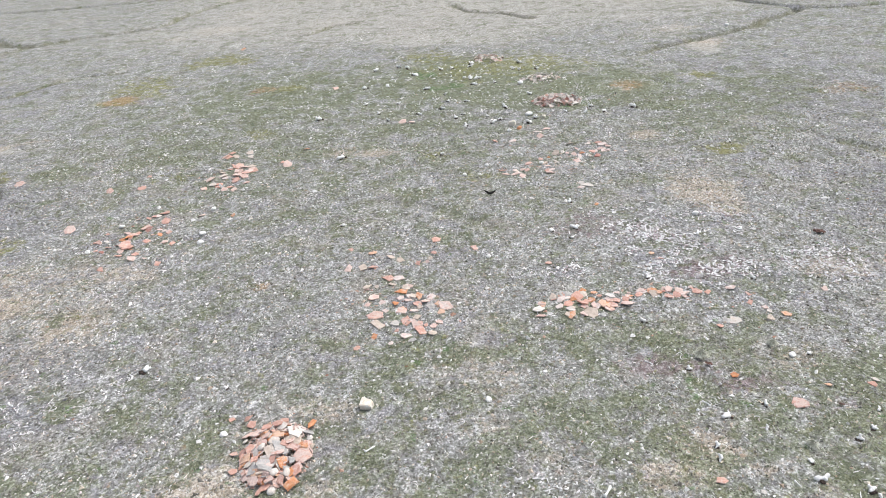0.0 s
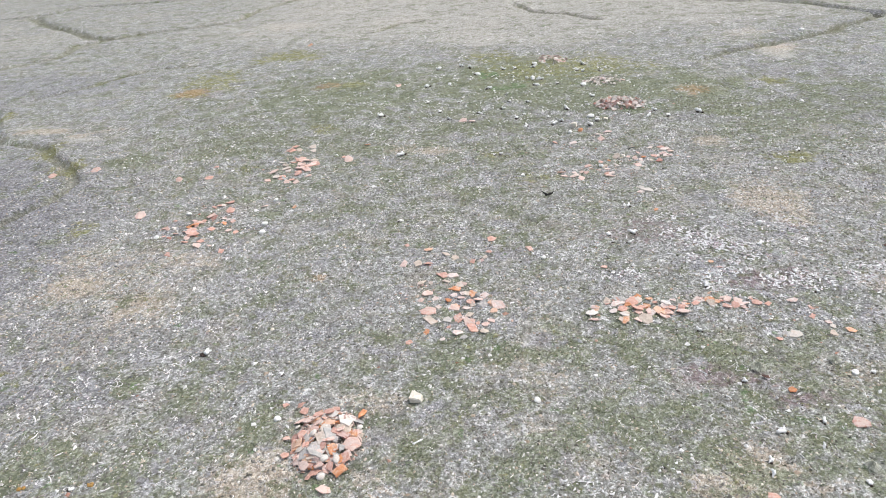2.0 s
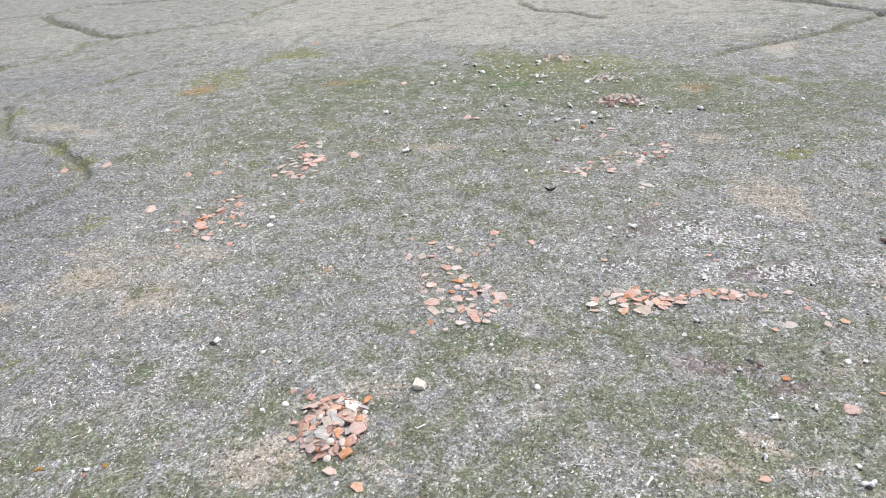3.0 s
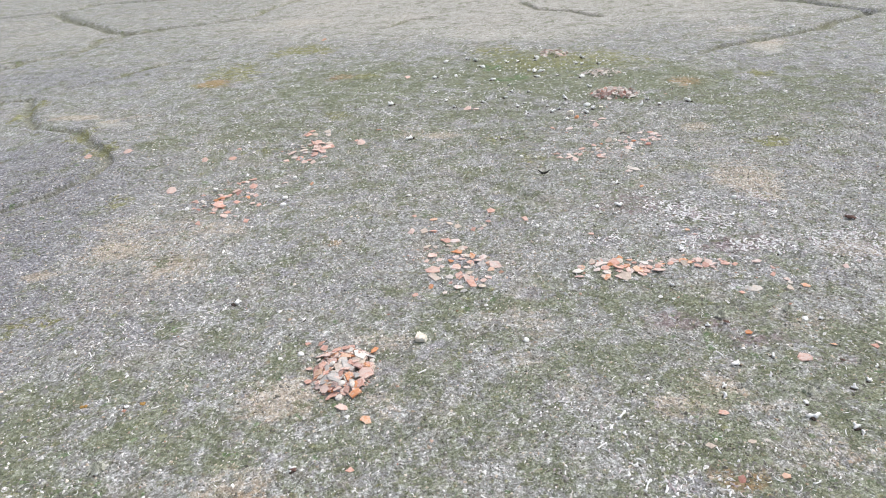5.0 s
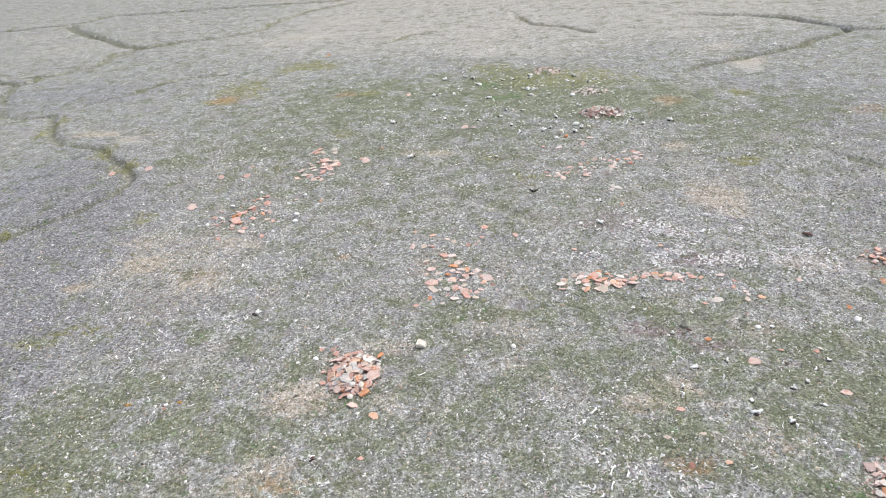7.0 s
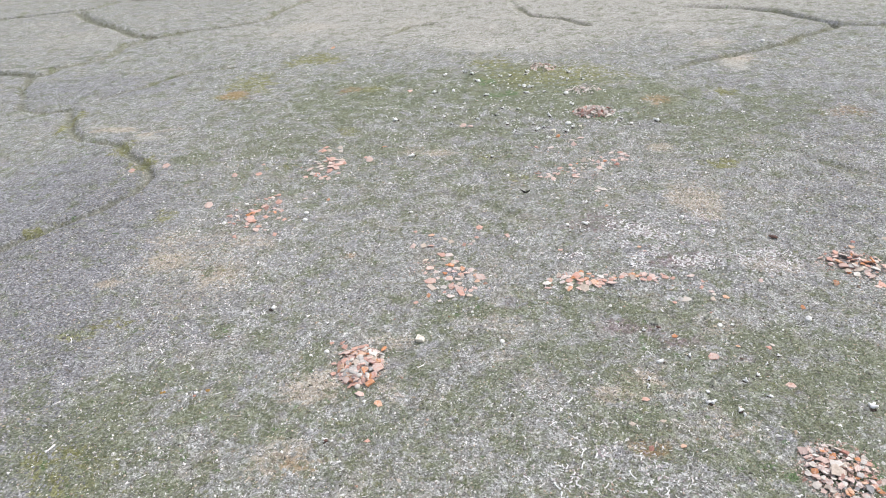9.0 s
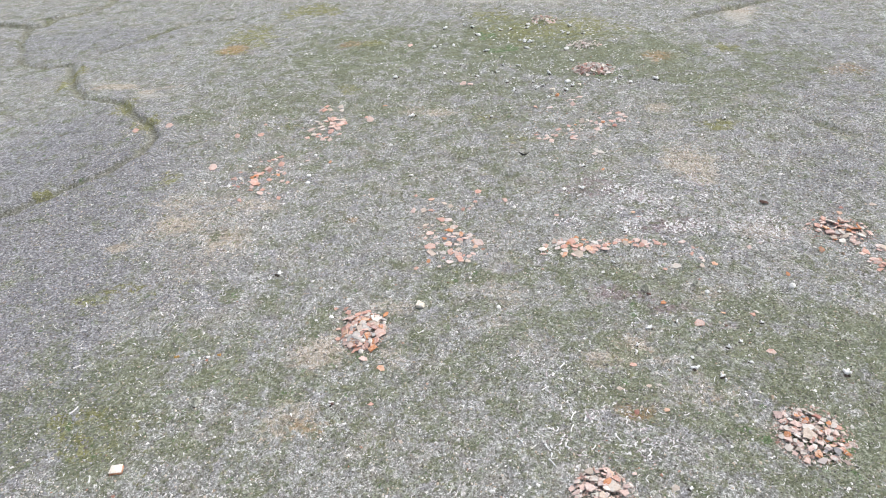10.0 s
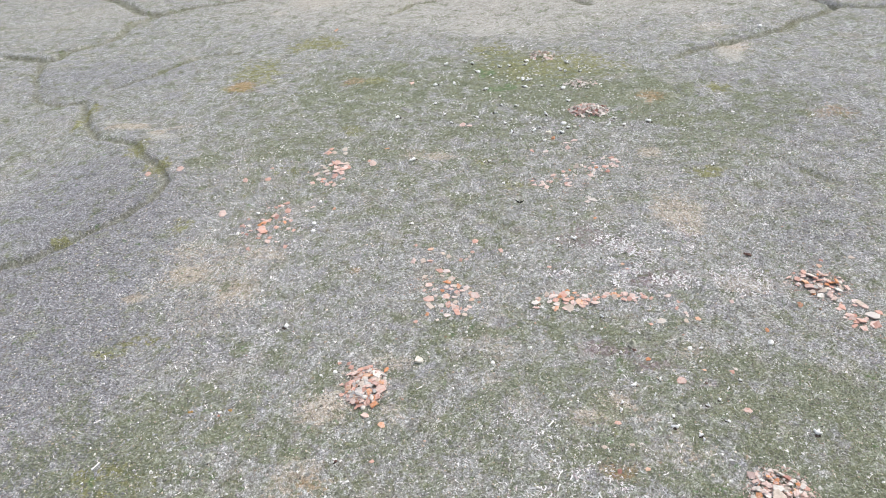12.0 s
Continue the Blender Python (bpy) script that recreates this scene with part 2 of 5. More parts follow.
def value_noise(x, y, shift=0):
    x, y = np.asarray(x, float) + 37.7 * shift, np.asarray(y, float) + 91.3 * shift
    i, j = np.floor(x).astype(int), np.floor(y).astype(int)
    u, v = x - i, y - j
    u, v = u * u * (3 - 2 * u), v * v * (3 - 2 * v)
    a, b = _table[i % 256, j % 256], _table[(i + 1) % 256, j % 256]
    c, d = _table[i % 256, (j + 1) % 256], _table[(i + 1) % 256, (j + 1) % 256]
    return (a * (1 - u) + b * u) * (1 - v) + (c * (1 - u) + d * u) * v


def fbm(x, y, size, octaves=3, shift=0, turn=0.0):
    total, weight = 0, 0
    x, y = np.asarray(x, float), np.asarray(y, float)
    for k in range(octaves):
        if turn:  # each octave on a grid of its own, so that no straight edges line up
            c, q = math.cos(turn), math.sin(turn)
            x, y = c * x - q * y, q * x + c * y
        total = total + value_noise(np.asarray(x) * 2**k / size, np.asarray(y) * 2**k / size, shift + k) * 0.5**k
        weight += 0.5**k
    return total / weight


def smooth(a, b, v):
    v = np.clip((v - a) / (b - a), 0, 1)
    return v * v * (3 - 2 * v)


def cover(x, y, *lists):
    """How strongly patches of a ground cover lie over each place, with ragged edges."""
    wx = x + 1.1 * (fbm(x, y, 0.5, 4, 3, 0.7) - 0.5) + 0.7 * (fbm(x, y, 2.5, 2, 5, 0.9) - 0.5)
    wy = y + 1.1 * (fbm(x, y, 0.5, 4, 8, 1.1) - 0.5) + 0.7 * (fbm(x, y, 2.5, 2, 9, 0.6) - 0.5)
    best = np.zeros_like(x)
    for rows in lists:
        for cx, cy, rx, ry, strength in rows:
            k = min(1.0, 0.5 * (rx + ry))  # small patches are warped less
            px, py = x + (wx - x) * k, y + (wy - y) * k
            d = np.sqrt(((px - cx) / (rx * 1.25)) ** 2 + ((py - cy) / (ry * 1.25)) ** 2)
            best = np.maximum(best, strength * smooth(1.25, 0.35, d))
    return best


def gully_shape(x, y):
    """Depth below the turf, and how far olive soil and painted shade darken it."""
    wx = x + 0.35 * (fbm(x, y, 0.9, 3, 21) - 0.5)
    wy = y + 0.35 * (fbm(x, y, 0.9, 3, 25) - 0.5)
    deep, bare_shade = np.zeros_like(x), np.zeros_like(x)
    for width, depth, fade, points in GULLIES:
        d, full = np.full_like(x, 1e9), max(0.01, fade * (len(points) - 1))
        near = np.ones_like(x)
        for k, ((ax, ay), (bx, by)) in enumerate(zip(points, points[1:])):
            dx, dy = bx - ax, by - ay
            t = np.clip(((wx - ax) * dx + (wy - ay) * dy) / (dx * dx + dy * dy), 0, 1)
            away = np.hypot(wx - ax - t * dx, wy - ay - t * dy)
            near = np.where(away < d, np.clip((k + t) / full, 0, 1), near)  # it runs out at its upper end
            d = np.minimum(d, away)
        w = width * (0.7 + 0.6 * fbm(x, y, 1.7, 2, 31))
        deep = np.maximum(deep, near * depth * smooth(w, w * 0.25, d))
        bare_shade = np.maximum(bare_shade, near * min(1, depth / 0.11) * smooth(w * 1.05, w * 0.5, d))
    return deep, bare_shade


def ground_z(x, y):
    x, y = np.asarray(x, float), np.asarray(y, float)
    z = 0.07 * (fbm(x, y, 4.5, 2, 41) - 0.5) + 0.035 * (fbm(x, y, 0.8, 2, 44) - 0.5) + 0.016 * (fbm(x, y, 0.2, 2, 47) - 0.5)
    return z - gully_shape(x, y)[0]


def z_at(x, y):
    return float(ground_z(np.array([x]), np.array([y]))[0])


# ---- materials ----
class Nodes:
    """Short names for shader nodes."""

    def __init__(self, name):
        self.mat = bpy.data.materials.new(name)
        self.mat.use_nodes = True
        self.tree = self.mat.node_tree
        self.shader = self.tree.nodes["Principled BSDF"]

    def put(self, kind):
        return self.tree.nodes.new(kind)

    def plug(self, value, socket):
        if isinstance(value, bpy.types.NodeSocket):
            self.tree.links.new(value, socket)
        elif isinstance(value, (tuple, list)):
            socket.default_value = (*value, 1.0) if len(value) == 3 and len(socket.default_value) == 4 else value
        else:
            socket.default_value = value

    def where(self, local=False):
        return self.put("ShaderNodeTexCoord").outputs["Object"] if local else self.put("ShaderNodeNewGeometry").outputs["Position"]

    def noise(self, scale, detail=3.0, rough=0.6, at=None, warp=0.0):
        n = self.put("ShaderNodeTexNoise")
        n.inputs["Scale"].default_value, n.inputs["Detail"].default_value = scale, detail
        n.inputs["Roughness"].default_value, n.inputs["Distortion"].default_value = rough, warp
        self.plug(at if at is not None else self.where(), n.inputs["Vector"])
        return n.outputs["Fac"]

    def cells(self, scale, at=None, out="Distance"):
        n = self.put("ShaderNodeTexVoronoi")
        n.inputs["Scale"].default_value = scale
        self.plug(at if at is not None else self.where(), n.inputs["Vector"])
        return n.outputs[out]

    def math(self, op, a, b=0.0, clamp=False):
        n = self.put("ShaderNodeMath")
        n.operation, n.use_clamp = op, clamp
        self.plug(a, n.inputs[0]), self.plug(b, n.inputs[1])
        return n.outputs[0]

    def span(self, value, low, high, to_low=0.0, to_high=1.0):
        n = self.put("ShaderNodeMapRange")
        n.interpolation_type = "SMOOTHSTEP"
        self.plug(value, n.inputs["Value"])
        for key, v in (("From Min", low), ("From Max", high), ("To Min", to_low), ("To Max", to_high)):
            n.inputs[key].default_value = v
        return n.outputs["Result"]

    def mix(self, fac, a, b, blend="MIX"):
        n = self.put("ShaderNodeMix")
        n.data_type, n.blend_type = "RGBA", blend
        self.plug(fac, n.inputs["Factor"])
        self.plug(a, n.inputs[6]), self.plug(b, n.inputs[7])
        return n.outputs[2]

    def ramp(self, fac, stops):
        n = self.put("ShaderNodeValToRGB")
        e = n.color_ramp.elements
        while len(e) < len(stops):
            e.new(0.5)
        for k, (p, c) in enumerate(stops):
            e[k].position, e[k].color = p, (*c, 1.0)
        self.plug(fac, n.inputs["Fac"])
        return n.outputs["Color"]

    def channels(self, name):
        a = self.put("ShaderNodeAttribute")
        a.attribute_name = name
        s = self.put("ShaderNodeSeparateColor")
        self.tree.links.new(a.outputs["Color"], s.inputs["Color"])
        return s.outputs[0], s.outputs[1], s.outputs[2]

    def island(self):
        return self.put("ShaderNodeNewGeometry").outputs["Random Per Island"]

    def chance(self):
        return self.put("ShaderNodeObjectInfo").outputs["Random"]

    def finish(self, color, rough=0.9, height=None, depth=0.01, strength=0.6, gloss=0.2):
        self.plug(color, self.shader.inputs["Base Color"])
        self.plug(rough, self.shader.inputs["Roughness"])
        self.shader.inputs["Specular IOR Level"].default_value = gloss
        if height is not None:
            b = self.put("ShaderNodeBump")
            b.inputs["Strength"].default_value, b.inputs["Distance"].default_value = strength, depth
            self.plug(height, b.inputs["Height"])
            self.tree.links.new(b.outputs["Normal"], self.shader.inputs["Normal"])
        return self.mat


def make_turf():
    n = Nodes("turf")
    moss, olive, straw = n.channels("cover_a")
    heath, twig, rust = n.channels("cover_b")
    moss = n.math("SUBTRACT", moss, n.math("MULTIPLY", straw, 0.3))  # worn ground keeps no moss
    pale, bare_shade, ochre = n.channels("cover_c")
    # chips and stems of two sizes over clods, each with its own tone
    bent = n.put("ShaderNodeVectorMath")
    bent.operation = "ADD"
    wob = n.put("ShaderNodeTexNoise")
    wob.inputs["Scale"].default_value = 45
    n.plug(n.where(), wob.inputs["Vector"])
    small = n.put("ShaderNodeVectorMath")
    small.operation = "SCALE"
    small.inputs["Scale"].default_value = 0.014
    n.plug(wob.outputs["Color"], small.inputs[0])
    n.plug(n.where(), bent.inputs[0]), n.plug(small.outputs[0], bent.inputs[1])
    chip, grit, flake = n.cells(50, bent.outputs[0], "Color"), n.cells(105, bent.outputs[0], "Color"), n.cells(27, bent.outputs[0], "Color")
    clod, mid = n.noise(15, 5, 0.78), n.noise(11, 4, 0.65, warp=0.4)
    off = lambda v, k: n.math("MULTIPLY", n.math("SUBTRACT", v, 0.5), k)  # noqa: E731
    lump = n.noise(3.3, 4, 0.7)
    speck = n.math("ADD", n.math("ADD", off(clod, 0.86), off(chip, 0.54)), n.math("ADD", off(grit, 0.42), n.math("ADD", off(lump, 0.6), 0.5)))
    speck = n.math("ADD", speck, off(flake, 0.3))
    edge = lambda mask, k, low, high, top: n.span(n.math("ADD", mask, off(mid, k)), low, high, 0.0, top)  # noqa: E731
    # dry grey turf, with darker soil showing between bleached stems
    color = n.ramp(speck, [(0.06, (0.09, 0.09, 0.078)), (0.36, (0.208, 0.212, 0.193)), (0.62, (0.346, 0.352, 0.341)), (0.88, (0.775, 0.785, 0.78))])
    worn = n.ramp(speck, [(0.06, (0.10, 0.09, 0.07)), (0.5, (0.30, 0.282, 0.238)), (0.95, (0.61, 0.585, 0.515))])
    color = n.mix(n.span(n.noise(1.3, 6, 0.72, warp=0.5), 0.48, 0.62, 0.0, 0.6), color, worn)
    lilac = n.ramp(speck, [(0.06, (0.10, 0.098, 0.105)), (0.5, (0.27, 0.265, 0.29)), (0.89, (0.60, 0.59, 0.63))])
    color = n.mix(n.span(n.noise(1.9, 6, 0.72, warp=0.7), 0.48, 0.63, 0.0, 0.65), color, lilac)
    # heath: matted clumps a few centimetres wide, crevice shade between them painted into the colour
    mat = n.put("ShaderNodeTexVoronoi")
    mat.inputs["Scale"].default_value = 21
    squash = n.put("ShaderNodeMapping")
    squash.inputs["Rotation"].default_value, squash.inputs["Scale"].default_value = (0, 0, 0.9), (0.7, 1.35, 1.0)
    n.plug(bent.outputs[0], squash.inputs["Vector"]), n.plug(squash.outputs[0], mat.inputs["Vector"])
    gap = mat.outputs["Distance"]
    tuft = n.math("ADD", speck, n.span(gap, 0.15, 0.75, 0.12, -0.16))
    ash = n.ramp(tuft, [(0.06, (0.095, 0.095, 0.103)), (0.5, (0.255, 0.257, 0.279)), (0.95, (0.58, 0.58, 0.61))])
    color = n.mix(edge(heath, 2.2, 0.1, 1.0, 0.85), color, ash)
    hay = n.ramp(speck, [(0.06, (0.19, 0.155, 0.115)), (0.5, (0.46, 0.39, 0.305)), (0.9, (0.80, 0.735, 0.63))])
    color = n.mix(edge(straw, 2.8, 0.2, 0.95, 0.8), color, hay)
    sand = n.ramp(speck, [(0.06, (0.25, 0.235, 0.205)), (0.5, (0.435, 0.42, 0.38)), (0.9, (0.68, 0.66, 0.62))])
    color = n.mix(edge(pale, 2.0, 0.2, 0.9, 0.75), color, sand)
    litter = n.ramp(speck, [(0.1, (0.11, 0.105, 0.11)), (0.5, (0.28, 0.272, 0.295)), (0.9, (0.72, 0.705, 0.74))])
    color = n.mix(edge(twig, 2.2, 0.25, 0.95, 0.2), color, litter)
    brown = n.ramp(speck, [(0.1, (0.085, 0.055, 0.058)), (0.85, (0.36, 0.275, 0.28))])
    color = n.mix(edge(rust, 2.8, 0.2, 0.85, 0.8), color, brown)
    color = n.mix(n.span(n.noise(2.7, 6, 0.75, warp=0.6), 0.61, 0.71, 0.0, 0.28), color, brown)
    green = n.ramp(speck, [(0.06, (0.07, 0.082, 0.050)), (0.5, (0.168, 0.188, 0.118)), (0.95, (0.39, 0.42, 0.31))])
    drift = off(n.noise(1.8, 7, 0.8, warp=0.3), 5.8)
    color = n.mix(n.span(n.math("ADD", n.math("ADD", n.math("MULTIPLY", moss, 1.15), 0.21), drift), 0.2, 1.0, 0.0, 0.85), color, green)
    moor = n.ramp(speck, [(0.06, (0.085, 0.085, 0.03)), (0.5, (0.215, 0.215, 0.09)), (0.95, (0.46, 0.46, 0.26))])
    drift2 = off(n.noise(5.0, 5, 0.75, warp=0.3), 4.6)
    color = n.mix(n.span(n.math("ADD", n.math("ADD", olive, -0.1), drift2), 0.25, 0.9, 0.0, 0.9), color, moor)
    rind = n.ramp(speck, [(0.06, (0.17, 0.10, 0.045)), (0.5, (0.36, 0.235, 0.125)), (0.95, (0.60, 0.46, 0.31))])
    color = n.mix(edge(ochre, 2.4, 0.25, 0.95, 0.75), color, rind)
    # ragged cushions of moss, palm-wide and smaller
    cushion = n.math("ADD", n.noise(8.5, 4, 0.6), n.math("ADD", n.math("MULTIPLY", moss, 0.07), n.math("MULTIPLY", off(n.noise(0.9, 2, 0.5), 1.0), 0.22)))
    cushion = n.math("SUBTRACT", n.math("ADD", cushion, off(chip, 0.05)), n.math("MULTIPLY", heath, 0.05))
    olive_moss = n.ramp(speck, [(0.06, (0.085, 0.09, 0.052)), (0.5, (0.162, 0.172, 0.105)), (0.95, (0.33, 0.345, 0.235))])
    color = n.mix(n.span(cushion, 0.575, 0.63, 0.0, 0.75), color, olive_moss)
    fresh = n.math("ADD", n.noise(5.2, 4, 0.6, warp=0.2), n.math("ADD", n.span(moss, 0.8, 1.0, 0.0, 0.2), off(n.noise(0.6, 2, 0.5), 0.2)))
    fresh_moss = n.ramp(speck, [(0.06, (0.05, 0.09, 0.035)), (0.5, (0.11, 0.18, 0.075)), (0.95, (0.26, 0.36, 0.19))])
    color = n.mix(n.span(fresh, 0.64, 0.70, 0.0, 0.7), color, fresh_moss)
    # olive soil along the gullies, mixed in dark to paint their shade too
    soil = n.ramp(speck, [(0.1, (0.075, 0.078, 0.04)), (0.9, (0.29, 0.29, 0.18))])
    color = n.mix(edge(bare_shade, 1.6, 0.2, 0.9, 0.5), color, soil)
    bumps = n.math("ADD", n.math("MULTIPLY", speck, 0.6), n.math("ADD", n.math("MULTIPLY", mid, 0.4), n.span(cushion, 0.56, 0.64, 0.0, 0.3)))
    bumps = n.math("ADD", bumps, n.math("MULTIPLY", n.span(gap, 0.1, 0.8, 0.7, 0.0), heath))
    return n.finish(color, 0.95, bumps, 0.022, 0.85, 0.1)


def make_fired(name, dark, light, crust):
    """Fired clay, with a weathered skin and pale lime or lichen on it."""
    n = Nodes(name)
    at = n.where(True)
    shift = n.put("ShaderNodeVectorMath")
    shift.operation = "ADD"
    n.plug(at, shift.inputs[0])
    wide = n.put("ShaderNodeCombineXYZ")
    r = n.chance()
    for k in range(3):
        n.plug(n.math("MULTIPLY", r, 31.0 + 17 * k), wide.inputs[k])
    n.plug(wide.outputs[0], shift.inputs[1])
    at = shift.outputs[0]
    body = n.mix(n.span(n.noise(3.0, 4, 0.6, at), 0.35, 0.65), dark, light)
    body = n.mix(n.math("MULTIPLY", n.noise(14, 3, 0.7, at), 0.35), body, light)
    body = n.mix(1.0, body, n.ramp(r, [(0, (0.78, 0.78, 0.80)), (0.5, (0.95, 0.95, 0.95)), (1, (1, 1, 1))]), "MULTIPLY")
    # pale skin that has flaked off in places, darker stains, dots of lichen
    patch = n.math("ADD", n.noise(2.8, 5, 0.7, at, 0.6), n.math("MULTIPLY", n.math("SUBTRACT", n.math("FRACT", n.math("MULTIPLY", r, 7.3)), 0.5), 0.35))
    body = n.mix(n.span(patch, 0.49, 0.62, 0.0, 0.8), body, crust)
    body = n.mix(n.span(n.noise(6, 4, 0.7, at), 0.60, 0.72, 0.0, 0.4), body, (0.16, 0.125, 0.105))
    body = n.mix(n.span(n.noise(17, 2, 0.6, at), 0.64, 0.70, 0.0, 0.6), body, (0.62, 0.61, 0.57))
    return n.finish(body, 0.88, n.noise(10, 4, 0.7, at), 0.012, 0.5, 0.25)


def make_stone(name, low, high, stain):
    n = Nodes(name)
    at = n.where(True)
    body = n.mix(n.span(n.noise(3, 5, 0.65, at), 0.3, 0.7), low, high)
    body = n.mix(n.span(n.noise(5, 4, 0.6, at, 0.6), 0.55, 0.7, 0.0, 0.7), body, stain)
    body = n.mix(n.math("MULTIPLY", n.chance(), 0.25), body, low)
    return n.finish(body, 0.85, n.noise(14, 4, 0.7, at), 0.01, 0.5, 0.25)


def make_stuff(name, stops, rough=0.9):
    """For many small pieces in one mesh: each takes its own tone."""
    n = Nodes(name)
    color = n.ramp(n.island(), stops)
    color = n.mix(n.math("MULTIPLY", n.noise(90, 2, 0.6), 0.35), color, n.mix(0.5, color, (0.2, 0.19, 0.16)))
    return n.finish(color, rough, gloss=0.15)


TURF = make_turf()
FIRED = {
    "o": make_fired("orange_clay", (0.60, 0.22, 0.09), (0.72, 0.37, 0.20), (0.68, 0.50, 0.39)),
    "r": make_fired("red_clay", (0.42, 0.185, 0.145), (0.56, 0.30, 0.24), (0.60, 0.46, 0.41)),
    "p": make_fired("salmon_clay", (0.57, 0.30, 0.235), (0.70, 0.455, 0.37), (0.66, 0.55, 0.50)),
    "b": make_fired("buff_clay", (0.50, 0.41, 0.335), (0.66, 0.565, 0.48), (0.62, 0.59, 0.555)),
    "q": make_fired("pale_pink_clay", (0.61, 0.43, 0.37), (0.76, 0.59, 0.53), (0.70, 0.645, 0.61)),
    "g": make_fired("grey_clay", (0.36, 0.345, 0.33), (0.52, 0.505, 0.485), (0.60, 0.55, 0.51)),
    "w": make_fired("cream_clay", (0.66, 0.61, 0.54), (0.82, 0.79, 0.74), (0.64, 0.57, 0.51)),
}
CREAM_STONE = make_stone("cream_stone", (0.78, 0.71, 0.60), (0.90, 0.87, 0.80), (0.62, 0.43, 0.29))
WHITE_STONE = make_stone("white_stone", (0.80, 0.79, 0.76), (0.92, 0.915, 0.90), (0.66, 0.63, 0.58))
BONE = make_stone("bleached_bone", (0.85, 0.845, 0.83), (0.94, 0.935, 0.925), (0.70, 0.68, 0.65))
CRUST_SHADE = make_stone("crust_shade", (0.03, 0.024, 0.02), (0.08, 0.06, 0.05), (0.20, 0.11, 0.09))
CLOD = make_stone("brown_clod", (0.09, 0.055, 0.045), (0.24, 0.14, 0.115), (0.42, 0.26, 0.22))
CHAR = make_stone("charred_wood", (0.018, 0.017, 0.016), (0.05, 0.047, 0.042), (0.09, 0.075, 0.06))
LICHEN = make_stone("orange_lichen", (0.36, 0.20, 0.06), (0.48, 0.30, 0.10), (0.24, 0.17, 0.08))
STEM = make_stuff("bleached_stems", [(0.0, (0.20, 0.195, 0.175)), (0.5, (0.40, 0.39, 0.37)), (0.8, (0.68, 0.67, 0.65)), (1.0, (0.88, 0.87, 0.86))])
CRUMB = make_stuff("crumbs", [(0.0, (0.11, 0.105, 0.088)), (0.35, (0.17, 0.158, 0.14)), (0.65, (0.26, 0.255, 0.24)), (0.85, (0.48, 0.46, 0.43)), (1.0, (0.82, 0.80, 0.77))])
HEATHER = make_stuff("grey_heath_clumps", [(0.0, (0.13, 0.131, 0.14)), (0.45, (0.22, 0.222, 0.24)), (0.8, (0.33, 0.33, 0.355)), (1.0, (0.50, 0.50, 0.52))])
TAN_GRIT = make_stuff("tan_grit", [(0.0, (0.34, 0.26, 0.19)), (0.4, (0.52, 0.43, 0.34)), (0.8, (0.68, 0.60, 0.49)), (1.0, (0.84, 0.79, 0.70))])
SHREDS = make_stuff("white_shreds", [(0.0, (0.36, 0.28, 0.29)), (0.14, (0.66, 0.58, 0.59)), (0.35, (0.86, 0.85, 0.85)), (1.0, (0.94, 0.935, 0.93))])
TERRA_BITS = make_stuff("terracotta_bits", [(0.0, (0.36, 0.17, 0.12)), (0.4, (0.52, 0.30, 0.22)), (0.8, (0.60, 0.43, 0.34)), (1.0, (0.64, 0.55, 0.47))])
PINK_BITS = make_stuff("pale_pink_bits", [(0.0, (0.42, 0.25, 0.20)), (0.35, (0.56, 0.41, 0.35)), (0.75, (0.64, 0.55, 0.50)), (1.0, (0.76, 0.72, 0.67))])
WHITE_BITS = make_stuff("white_bits", [(0.0, (0.50, 0.49, 0.47)), (0.4, (0.72, 0.71, 0.69)), (1.0, (0.88, 0.875, 0.86))])
BLADES = make_stuff("short_grass", [(0.0, (0.06, 0.072, 0.036)), (0.45, (0.14, 0.16, 0.085)), (0.75, (0.24, 0.25, 0.155)), (1.0, (0.40, 0.385, 0.28))])
HAY = make_stuff("dry_grass", [(0.0, (0.24, 0.21, 0.15)), (0.5, (0.42, 0.38, 0.29)), (1.0, (0.62, 0.58, 0.48))])


# ---- meshes ----
def array_mesh(name, verts, faces, material, flat=True):
    """A mesh from arrays: verts (n, 3), faces (m, 3 or 4)."""
    me = bpy.data.meshes.new(name)
    m, k = faces.shape
    me.vertices.add(len(verts))
    me.vertices.foreach_set("co", np.ascontiguousarray(verts, dtype=np.float32).ravel())
    me.loops.add(m * k)
    me.loops.foreach_set("vertex_index", np.ascontiguousarray(faces, dtype=np.int32).ravel())
    me.polygons.add(m)
    me.polygons.foreach_set("loop_start", np.arange(0, m * k, k, dtype=np.int32))
    me.polygons.foreach_set("use_smooth", np.full(m, not flat))
    me.update(calc_edges=True)
    me.materials.append(material)
    return me


def bm_mesh(name, bm, material, flat=False):
    me = bpy.data.meshes.new(name)
    bmesh.ops.recalc_face_normals(bm, faces=bm.faces)
    bm.to_mesh(me)
    bm.free()
    for p in me.polygons:
        p.use_smooth = not flat
    me.materials.append(material)
    return me


# ---- the ground: one sheet, fine where the camera looks, out to the horizon ----
def steps(start, stop, size):
    return list(np.arange(start, stop, size))


def outward(start, stop, size, growth):
    out = []
    while start < stop:
        out.append(start)
        start += size
        size *= growth
    return out + [stop]


